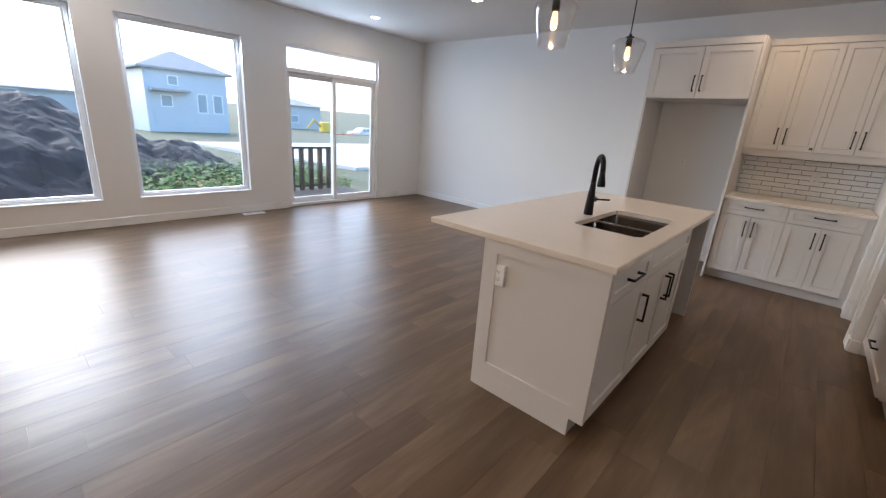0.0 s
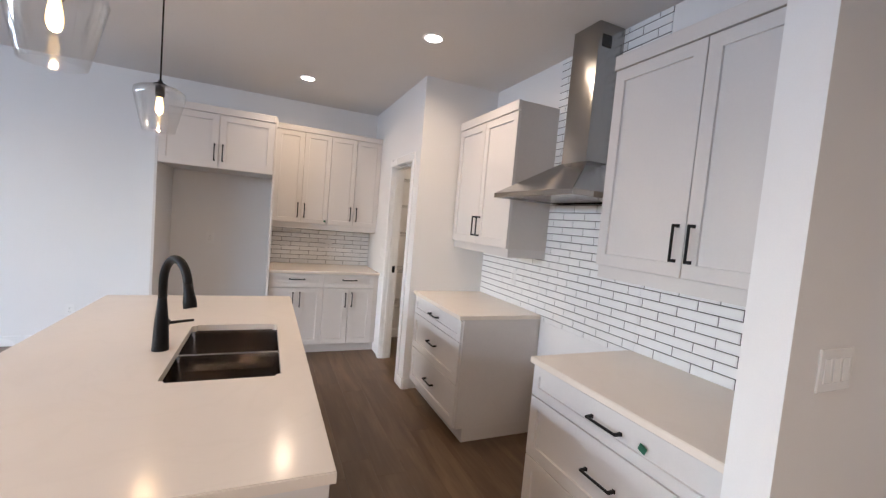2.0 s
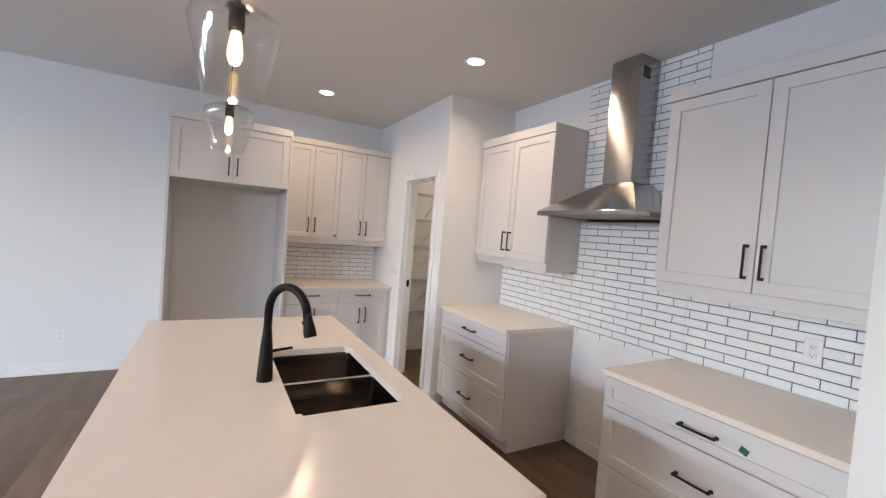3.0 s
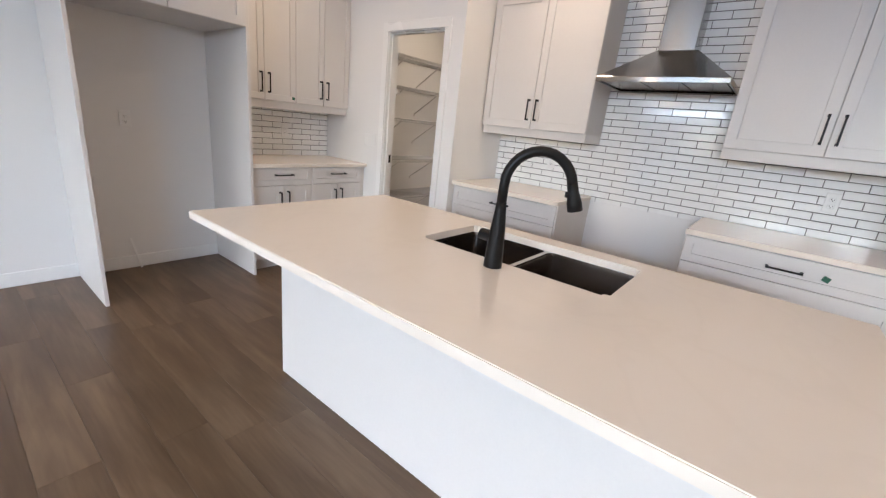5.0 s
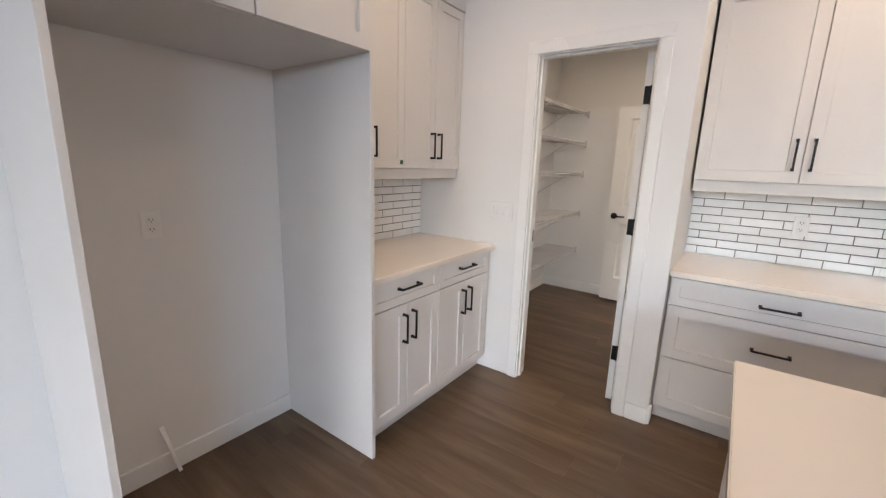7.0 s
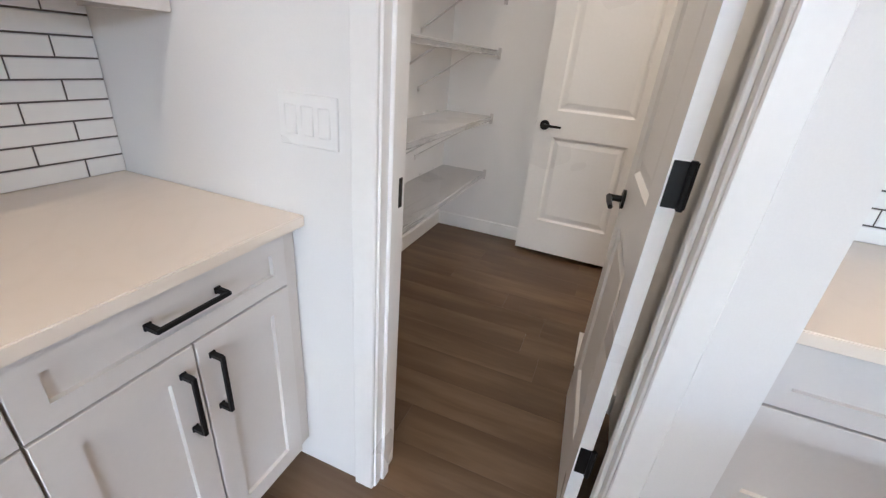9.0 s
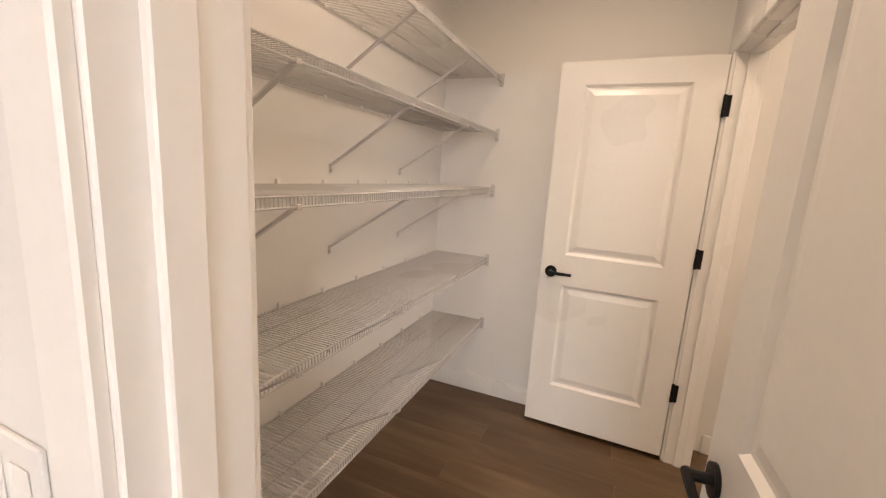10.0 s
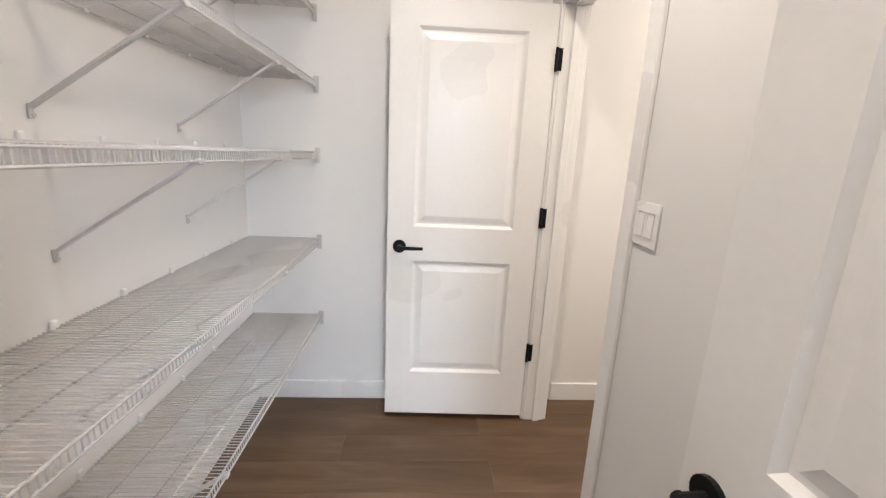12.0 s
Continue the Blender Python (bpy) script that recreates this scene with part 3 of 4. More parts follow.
# island
ISL = (-1.196, 2.0, -0.118, 4.163)
SINK = (-0.622, 2.644, -0.225, 3.398)
island = root("kitchen_island", pose(0, 0, 0), "pale greige kitchen island with cream quartz top and dishwasher space", "island")
top = ring_box("top", ISL, SINK, 0.885, 0.915, M_QUARTZ, island)
top["label"] = "cream white polished quartz top with sink cut-out"
boxes("body", [((-0.79, 2.03, 0.1), (-0.150, 2.62, 0.884)), ((-0.79, 2.62, 0.1), (-0.65, 3.49, 0.884)), ((-0.65, 2.62, 0.1), (-0.150, 2.64, 0.884)), ((-0.65, 3.42, 0.1), (-0.150, 3.49, 0.884)), ((-0.65, 2.64, 0.1), (-0.15, 3.42, 0.66)), ((-0.17, 2.64, 0.66), (-0.15, 3.42, 0.884)), ((-0.79, 2.03, 0.0), (-0.205, 3.49, 0.1))], M_CABIN, island)
box("back_panel", (-0.808, 2.012, 0), (-0.791, 4.138, 0.8845), M_CAB, island, 0.001)
box("side_panel", (-0.79, 4.118, 0), (-0.135, 4.138, 0.8845), M_CAB, island, 0.001)
ep = shaker("end_panel", -0.79, 0.1, -0.132, 0.8845, M_CAB, island, 0.07, 2.010, 0.0195, 0.009)
box("kick", (-0.79, 2.011, 0), (-0.203, 2.029, 0.1), M_CAB, island)
u = root("island_fronts", pose(-0.131, 2.034, 0, 0, 0, 90), "", "")
u.name = "front"
u.parent = island
for k in list(u.keys()):
    del u[k]
front("drawer", 0.004, 0.725, 0.556, 0.876, u, [(0.27, 0.806, False)])
front("door", 0.004, 0.108, 0.556, 0.719, u, [(0.52, 0.565, True)])
front("panel", 0.56, 0.725, 1.45, 0.876, u)
front("door", 0.56, 0.108, 1.003, 0.719, u, [(0.968, 0.565, True)])
front("door", 1.007, 0.108, 1.45, 0.719, u, [(1.042, 0.565, True)])


def sink():
    x0, y0, x1, y1 = SINK
    e = root("kitchen_sink", pose(0, 0, 0), "undermount stainless steel double-bowl sink in the island", "sink")
    mid = 3.02
    for a, b in ((y0 - 0.004, mid - 0.012), (mid + 0.012, y1 + 0.004)):
        bm = bmesh.new()
        prof = [(0.0, 0.884), (0.003, 0.86), (0.008, 0.72), (0.02, 0.695), (0.04, 0.69)]
        prev = None
        for ins, z in prof:
            r, rad = [], 0.022
            xa, xb, ya, yb = x0 - 0.004 + ins, x1 + 0.004 - ins, a + ins, b - ins
            for cx, cy, st in ((xb - rad, yb - rad, 0), (xa + rad, yb - rad, 90), (xa + rad, ya + rad, 180), (xb - rad, ya + rad, 270)):
                for k in range(4):
                    an = radians(st + k * 30)
                    r.append(bm.verts.new((cx + rad * math.cos(an), cy + rad * math.sin(an), z)))
            if prev:
                for k in range(len(r)):
                    bm.faces.new((prev[k], prev[(k + 1) % len(r)], r[(k + 1) % len(r)], r[k]))
            prev = r
        bm.faces.new(prev)
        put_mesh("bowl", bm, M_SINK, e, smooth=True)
        bm = bmesh.new()
        cx, cy = (x0 + x1) / 2 - 0.05, (a + b) / 2
        add_tube(bm, [(cx, cy, 0.691), (cx, cy, 0.694)], 0.045, 24)
        add_tube(bm, [(cx, cy, 0.694), (cx, cy, 0.699)], 0.02, 16)
        put_mesh("drain", bm, M_STEEL, e)
    box("divider", (x0 - 0.004, mid - 0.0165, 0.69), (x1 + 0.004, mid + 0.0165, 0.8848), M_RIM, e, 0.007, segs=3)


sink()


def faucet():
    bx, by = -0.684, 3.014
    d = Vector((0.13, -0.2, 0)).normalized()
    e = root("faucet", pose(bx, by, 0.915), "matte black gooseneck pull-down kitchen faucet", "faucet")
    tube("body", [(0, 0, 0), (0, 0, 0.008), (0, 0, 0.06), (0, 0, 0.13), (0, 0, 0.19), (0, 0, 0.22)], [0.031, 0.031, 0.0285, 0.0245, 0.0185, 0.0165], M_BLACK, e, 24)
    pts = [Vector((0, 0, 0.215)), Vector((0, 0, 0.272))]
    r, cz = 0.106, 0.281
    for k in range(1, 15):
        a = math.pi * (1 - k / 14 * 0.94)
        pts.append(d * (r + r * math.cos(a)) + Vector((0, 0, cz + r * math.sin(a) * 1.05)))
    tube("neck", pts, 0.0162, M_BLACK, e, 18)
    p, q = pts[-1], (pts[-1] - pts[-2]).normalized()
    tube("spray_head", [p - q * 0.005, p + q * 0.02, p + q * 0.06, p + q * 0.085], [0.0165, 0.0175, 0.0235, 0.0235], M_BLACK, e, 20)
    b0 = p + q * 0.035 - d * 0.012
    tube("button", [b0, b0 - d * 0.014], [0.012, 0.009], M_BLACK, e, 12)
    bm = bmesh.new()
    add_tube(bm, [(0, 0.012, 0.1), (0.004, 0.062, 0.1)], 0.0195, 18)
    add_tube(bm, [(0.004, 0.046, 0.1), (0.055, 0.05, 0.106), (0.11, 0.05, 0.112)], [0.007, 0.0062, 0.0055], 10)
    bmesh.ops.recalc_face_normals(bm, faces=bm.faces[:])
    put_mesh("lever", bm, M_BLACK, e)


faucet()


# ---- range hood ----
def range_hood():
    e = root("range_hood", pose(XH - 0.011, 3.077, 1.70), "brushed stainless steel pyramid range hood on the wall", "range hood")
    bm = bmesh.new()
    hw_, dp = 0.388, 0.52

    def ring(h, d, z):
        return [bm.verts.new(c) for c in ((0, -h, z), (-d, -h, z), (-d, h, z), (0, h, z))]
    levels = [ring(hw_ - 0.014, dp - 0.014, 0.06), ring(hw_ - 0.012, dp - 0.012, 0.045), ring(hw_, dp, 0.045), ring(hw_, dp, 0.076), ring(0.128, 0.208, 0.285)]
    for a, b in zip(levels, levels[1:]):
        for k in range(4):
            bm.faces.new((a[k], a[(k + 1) % 4], b[(k + 1) % 4], b[k]))
    bm.faces.new(levels[0])
    bm.faces.new(levels[-1])
    bmesh.ops.recalc_face_normals(bm, faces=bm.faces[:])
    es = [ed for ed in bm.edges if len(ed.link_faces) == 2 and ed.calc_face_angle(0) > 0.6]
    bmesh.ops.bevel(bm, geom=es, offset=0.002, segments=1, affect="EDGES")
    put_mesh("canopy", bm, M_STEEL, e)
    box("chimney", (-0.2, -0.102, 0.283), (-0.0, 0.119, CEIL - 1.702), M_STEEL, e, 0.002)
    boxes("vent_slots", [((-0.172, -0.1035, 0.965 + k * 0.0125), (-0.1, -0.1015, 0.9745 + k * 0.0125)) for k in range(6)], M_DARKPL, e)
    boxes("filter", [((-0.49, -0.36 + k * 0.24, 0.052), (-0.05, -0.13 + k * 0.24, 0.0595)) for k in range(3)], M_SINK, e, 0.002)


range_hood()


# ---- pendants and downlights ----
def pendant_glass():
    m, n, l, b = mat_base("clear_glass")
    n.remove(b)
    tr, gl, mx, lw = n.new("ShaderNodeBsdfTransparent"), n.new("ShaderNodeBsdfGlossy"), n.new("ShaderNodeMixShader"), n.new("ShaderNodeLayerWeight")
    tr.inputs["Color"].default_value = (0.99, 0.99, 0.987, 1)
    gl.inputs["Roughness"].default_value = 0.03
    lw.inputs["Blend"].default_value = 0.12
    pw_, sc = n.new("ShaderNodeMath"), n.new("ShaderNodeMath")
    pw_.operation, sc.operation = "MULTIPLY_ADD", "MINIMUM"
    pw_.inputs[1].default_value, pw_.inputs[2].default_value, sc.inputs[1].default_value = 0.8, 0.04, 0.7
    l.new(lw.outputs["Facing"], pw_.inputs[0])
    l.new(pw_.outputs[0], sc.inputs[0])
    l.new(sc.outputs[0], mx.inputs["Fac"])
    l.new(tr.outputs[0], mx.inputs[1])
    l.new(gl.outputs[0], mx.inputs[2])
    l.new(mx.outputs[0], n["Material Output"].inputs["Surface"])
    return m


M_CLEAR = pendant_glass()


def pendant(x, y, z):
    """z: the rim of the glass."""
    e = root("pendant_lamp", pose(x, y, z), "clear glass pendant lamp with a black cord and glowing bulb", "pendant lamp", "pendants over the island")
    g = lathe("shade", [(0.072, 0.0), (0.0735, 0.001), (0.092, 0.08), (0.113, 0.17), (0.117, 0.19), (0.113, 0.207), (0.088, 0.224), (0.04, 0.232), (0.022, 0.234), (0.022, 0.231), (0.04, 0.229), (0.087, 0.221), (0.111, 0.205), (0.1145, 0.19), (0.1105, 0.17), (0.0895, 0.08), (0.0705, 0.001)], M_CLEAR, e, sides=48)
    g.visible_shadow = False
    lathe("cap", [(0.0, 0.262), (0.009, 0.262), (0.012, 0.25), (0.03, 0.242), (0.03, 0.236), (0.0, 0.236)], M_BLACK, e, sides=24)
    lathe("socket", [(0.0, 0.232), (0.02, 0.232), (0.021, 0.19), (0.019, 0.176), (0.0, 0.176)], M_BLACK, e, sides=24)
    lathe("bulb", [(0.0, 0.178), (0.012, 0.178), (0.013, 0.168), (0.0165, 0.148), (0.0195, 0.125), (0.0185, 0.106), (0.012, 0.091), (0.0, 0.086)], M_BULB, e, sides=20)
    tube("cord", [(0, 0, 0.26), (0, 0, CEIL - z - 0.02)], 0.0042, M_BLACK, e, 8)
    lathe("canopy", [(0.0, CEIL - z), (0.062, CEIL - z), (0.062, CEIL - z - 0.018), (0.05, CEIL - z - 0.025), (0.0, CEIL - z - 0.025)], M_BLACK, e, sides=32)
    lamp("bulb_light", "POINT", (x, y, z + 0.072), BULB, (1.0, 0.62, 0.30), 0.012)


pendant(-0.868, 2.532, 1.882)
pendant(-0.85, 3.625, 1.888)


# also serves fill lamps that have no known fitting
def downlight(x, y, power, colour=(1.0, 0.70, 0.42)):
    e = root("downlight", pose(x, y, CEIL), "round ceiling downlight, lit warm white; some are added unseen as fill", "downlight", "ceiling downlights")
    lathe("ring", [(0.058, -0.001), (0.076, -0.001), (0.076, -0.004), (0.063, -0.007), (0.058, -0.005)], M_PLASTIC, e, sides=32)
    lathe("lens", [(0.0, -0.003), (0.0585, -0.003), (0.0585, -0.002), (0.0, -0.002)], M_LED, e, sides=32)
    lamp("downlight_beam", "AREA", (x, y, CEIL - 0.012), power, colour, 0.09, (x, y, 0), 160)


downlight(0.681, 3.775, SPOT * 0.85)
downlight(-0.02, 5.26, SPOT * 0.6)
downlight(-4.823, 4.44, SPOT * 0.6)
downlight(-2.97, 4.44, SPOT * 0.5)
# the next six are unseen lamps, added to brighten the south half
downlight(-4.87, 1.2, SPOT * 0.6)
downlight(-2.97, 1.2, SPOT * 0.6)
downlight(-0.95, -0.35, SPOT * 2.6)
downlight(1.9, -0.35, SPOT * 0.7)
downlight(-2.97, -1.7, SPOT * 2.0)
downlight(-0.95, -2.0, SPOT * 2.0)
downlight(1.95, 5.15, PANTRY, (1.0, 0.74, 0.48))
downlight(2.45, 3.3, PANTRY * 1.7, (1.0, 0.74, 0.48))


# ---- outlets, switches, registers ----
def outlet(m, label="white duplex outlet with a plate on the wall", clip=False):
    e = root("outlet", m, label, "outlet", "wall outlets")
    box("plate", (-0.036, -0.006, -0.058), (0.036, 0, 0.058), M_PLASTIC, e, 0.002)
    for z in (-0.02, 0.02):
        bm = bmesh.new()
        add_box(bm, (-0.0165, -0.008, z - 0.0145), (0.0165, -0.005, z + 0.0145), 0.003)
        put_mesh("socket", bm, M_PLASTIC, e)
        boxes("slots", [((-0.008, -0.0085, z - 0.003), (-0.0055, -0.0075, z + 0.006)), ((0.0055, -0.0085, z - 0.003), (0.008, -0.0075, z + 0.005)), ((-0.002, -0.0085, z - 0.010), (0.002, -0.0075, z - 0.006))], M_DARKPL, e)
    if clip:
        boxes("side_clip", [((0.037, -0.022, -0.05), (0.043, 0, 0.062)), ((0.022, -0.022, 0.04), (0.037, -0.018, 0.058)), ((0.022, -0.022, -0.05), (0.037, -0.018, -0.03))], M_PLASTIC, e, 0.0015)
    return e


def switch(m, n, label):
    e = root("light_switch", m, label, "switch", "light switches")
    wd = 0.024 + 0.046 * n
    box("plate", (-wd / 2, -0.006, -0.058), (wd / 2, 0, 0.058), M_PLASTIC, e, 0.002)
    for k in range(n):
        x = (k - (n - 1) / 2) * 0.046
        bm = bmesh.new()
        add_box(bm, (x - 0.0165, -0.010, -0.033), (x + 0.0165, -0.0055, 0.033), 0.002)
        for v in bm.verts:
            if v.co.z > 0.02 and v.co.y < -0.009:
                v.co.y += 0.004
        put_mesh("rocker", bm, M_PLASTIC, e)
    return e


outlet(pose(-2.06, YN, 0.354))
outlet(pose(-0.869, YN, 1.161))
outlet(pose(0.407, YN - 0.0105, 1.148))
outlet(pose(-0.70, 2.0185, 0.70), "white duplex outlet with a side clip on the island panel", True)
outlet(pose(XH - 0.0105, 2.05, 1.142, 0, 0, -90))
outlet(pose(XH - 0.0105, 3.91, 1.15, 0, 0, -90))
outlet(pose(XH, 3.328, 0.18, 0, 0, -90), "white range outlet low on the wall")
outlet(pose(1.475, YP, 1.125))
switch(pose(XP, 5.487, 1.148, 0, 0, -90), 3, "white three-rocker light switch plate")
switch(pose(1.09, 1.588, 1.245), 3, "white three-rocker light switch plate")
switch(pose(2.135, 4.58, 1.235, 0, 0, 180), 2, "white two-rocker light switch plate")


def register(m, label):
    e = root("floor_register", m, label, "vent", "floor registers")
    ring_box("frame", (-0.15, -0.055, 0.15, 0.055), (-0.128, -0.035, 0.128, 0.035), 0.0, 0.006, M_PLASTIC, e, bevel=0.002)
    boxes("slat", [((-0.125 + k * 0.0145, -0.035, 0.0005), (-0.118 + k * 0.0145, 0.035, 0.005)) for k in range(18)], M_PLASTIC, e)
    box("duct", (-0.128, -0.035, 0.0002), (0.128, 0.035, 0.0006), M_DARKPL, e)
    return e


register(pose(XW + 0.13, 2.79, 0.0, 0, 0, 90), "white slotted floor register near the window wall")
register(pose(2.0, 4.70, 0.0), "white slotted floor register on the pantry floor")
tagged(box("trim_offcut", (-0.008, 0, 0), (0.008, 0.006, 0.25), M_TRIM, bevel=0.001, m=pose(-0.88, YN - 0.045, 0.002, -6, -11, 0)), "thin white trim offcut leaning on the baseboard", "trim piece")
tagged(box("tape", (-0.016, -0.002, -0.014), (0.016, -0.0004, 0.014), M_GREEN, bevel=0.0005, m=pose(0.965, 2.02, 0.80, 0, 20, -90)), "small scrap of dark green tape on a drawer front", "tape")
tagged(box("tape", (-0.013, -0.002, -0.012), (0.013, -0.0004, 0.012), M_GREEN, bevel=0.0005, m=pose(0.30, 5.843, 1.445, 0, 8, 0)), "small scrap of dark green tape on a cabinet door", "tape")


# ---- pantry wire shelves ----
def shelf_deck_mesh(length, depth):
    bm = bmesh.new()
    r = 0.0017
    n = int(length / 0.0127)
    for k in range(n + 1):
        x = k * length / n
        add_tube(bm, [(x, depth, 0), (x, 0.002, 0), (x, 0, -0.002), (x, -0.001, -0.03)], r, 4, False)
    for y, z, rr in ((0.0, -0.004, 0.0032), (-0.001, -0.031, 0.0032), (depth - 0.004, -0.004, 0.0032), (depth * 0.36, -0.0045, 0.0025), (depth * 0.68, -0.0045, 0.0025)):
        add_tube(bm, [(0, y, z), (length, y, z)], rr, 6)
    bmesh.ops.recalc_face_normals(bm, faces=bm.faces[:])
    me = bpy.data.meshes.new("deck")
    bm.to_mesh(me)
    bm.free()
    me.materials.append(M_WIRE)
    return me


SX0, SX1, SY = 1.045, 3.222, 5.706
CLIP = bpy.data.meshes.new("wall_clip")
clip_bm = bmesh.new()
add_box(clip_bm, (-0.008, -0.013, -0.012), (0.008, 0.0, 0.016), 0.003)
clip_bm.to_mesh(CLIP)
clip_bm.free()
CLIP.materials.append(M_PLASTIC)
DECK = shelf_deck_mesh(SX1 - SX0, YP - SY - 0.004)


def wire_shelf(z):
    e = root("wire_shelf", pose(SX0, SY, z), "white coated wire shelf on steel braces along the wall", "shelf", "pantry wire shelves")
    put_data("deck", DECK, e)
    dp = YP - SY
    for x in (1.53, 2.105, 2.68):
        bm = bmesh.new()
        lx = x - SX0
        a, b = Vector((lx, 0.004, -0.03)), Vector((lx, dp - 0.006, -0.262))
        t = Vector((0.0, 0.002, 0.003))
        s = Vector((0.0075, 0, 0))
        vs = [bm.verts.new(p + q) for p in (a, b) for q in (-s - t, s - t, s + t, -s + t)]
        for f in ((0, 1, 5, 4), (1, 2, 6, 5), (2, 3, 7, 6), (3, 0, 4, 7), (3, 2, 1, 0), (4, 5, 6, 7)):
            bm.faces.new([vs[i] for i in f])
        add_box(bm, (lx - 0.006, dp - 0.009, -0.288), (lx + 0.006, dp - 0.001, -0.254), 0.002)
        add_tube(bm, [(lx, dp - 0.013, -0.279), (lx, dp - 0.008, -0.279)], 0.005, 8)
        add_box(bm, (lx - 0.01, -0.006, -0.038), (lx + 0.01, 0.012, -0.024), 0.002)
        put_mesh("brace", bm, M_GALV, e)
    for k in range(9):
        put_data("wall_clip", CLIP, e, pose(0.061 + k * 0.24, dp - 0.001, 0.004))
    box("end_bracket", (SX1 - SX0 - 0.006, -0.014, -0.055), (SX1 - SX0 + 0.007, 0.01, 0.02), M_GALV, e, 0.003)
    return e


for z in (2.03, 1.715, 1.38, 0.937, 0.511):
    wire_shelf(z)

# ---- outdoors ----
GZ = -0.4


def ground():
    bm = bmesh.new()
    n = 60
    grid = [[None] * (n + 1) for _ in range(n + 1)]
    for i in range(n + 1):
        for j in range(n + 1):
            x = -5.75 - (i / n) ** 2.5 * 900
            y = 8 + (2 * j / n - 1) * abs(2 * j / n - 1) ** 1.3 * 900
            z = GZ - 0.02 * min(60, -x - 5.7) + 0.12 * noise.noise((x * 0.15, y * 0.15, 0)) + max(0, (-x - 70)) * 0.012
            grid[i][j] = bm.verts.new((x, y, z))
    for i in range(n):
        for j in range(n):
            bm.faces.new((grid[i][j], grid[i + 1][j], grid[i + 1][j + 1], grid[i][j + 1]))
    bmesh.ops.recalc_face_normals(bm, faces=bm.faces[:])
    return tagged(put_mesh("ground", bm, M_GRASS, smooth=True), "weedy grass ground of a building site", "ground", kind="structure")


ground()


def soil_heap():
    bm = bmesh.new()
    n = 150
    g = []
    for i in range(n + 1):
        row = []
        for j in range(n + 1):
            u, v = 2 * i / n - 1, 2 * j / n - 1
            x, y = -13.2 + u * 4.3, -0.6 + v * 6.6
            r = max(0.0, 1 - (abs(u) ** 2.2 + abs(v) ** 2.0))
            rough = sum(noise.noise((x * f, y * f, f)) / f for f in (0.55, 1.3, 2.9, 6.5, 13.0))
            z = GZ - 0.25 + 1.85 * r ** 0.8 + 0.4 * rough * min(1, r * 4)
            row.append(bm.verts.new((x, y, z)))
        g.append(row)
    for i in range(n):
        for j in range(n):
            bm.faces.new((g[i][j], g[i + 1][j], g[i + 1][j + 1], g[i][j + 1]))
    bmesh.ops.recalc_face_normals(bm, faces=bm.faces[:])
    return tagged(put_mesh("soil_heap", bm, M_SOIL), "heap of dark wet excavated soil outside the window", "soil heap")


soil_heap()


def weeds():
    rng = random.Random(4)
    for name, mat, count in (("weeds", M_LEAF, 1500), ("dry_weeds", M_DRYLEAF, 420)):
        bm = bmesh.new()
        for k in range(count):
            x, y = rng.uniform(-11.0, -8.0), rng.uniform(1.9, 6.4)
            h = rng.uniform(0.05, 0.5) * (1.2 if name == "weeds" else 1.0)
            z = GZ - 0.05
            a = rng.uniform(0, math.tau)
            for q in range(3):
                b = a + q * 2.1
                zz = z + h * (0.45 + 0.27 * q)
                l_ = rng.uniform(0.07, 0.2)
                c, s = math.cos(b), math.sin(b)
                p0 = Vector((x + c * 0.02, y + s * 0.02, zz))
                tip = p0 + Vector((c * l_, s * l_, rng.uniform(0.0, 0.06)))
                sd = Vector((-s, c, 0.2)) * l_ * 0.28
                midp = (p0 + tip) / 2 + Vector((0, 0, 0.015))
                bm.faces.new([bm.verts.new(v) for v in (p0, midp - sd, tip, midp + sd)])
            add_tube(bm, [(x, y, z - 0.05), (x, y, z + h)], 0.003, 3, False)
        tagged(put_mesh(name, bm, mat), "scattered low weeds on bare ground by the house" if name == "weeds" else "dry brown weeds among the green ones", "weeds", kind="stuff")


weeds()


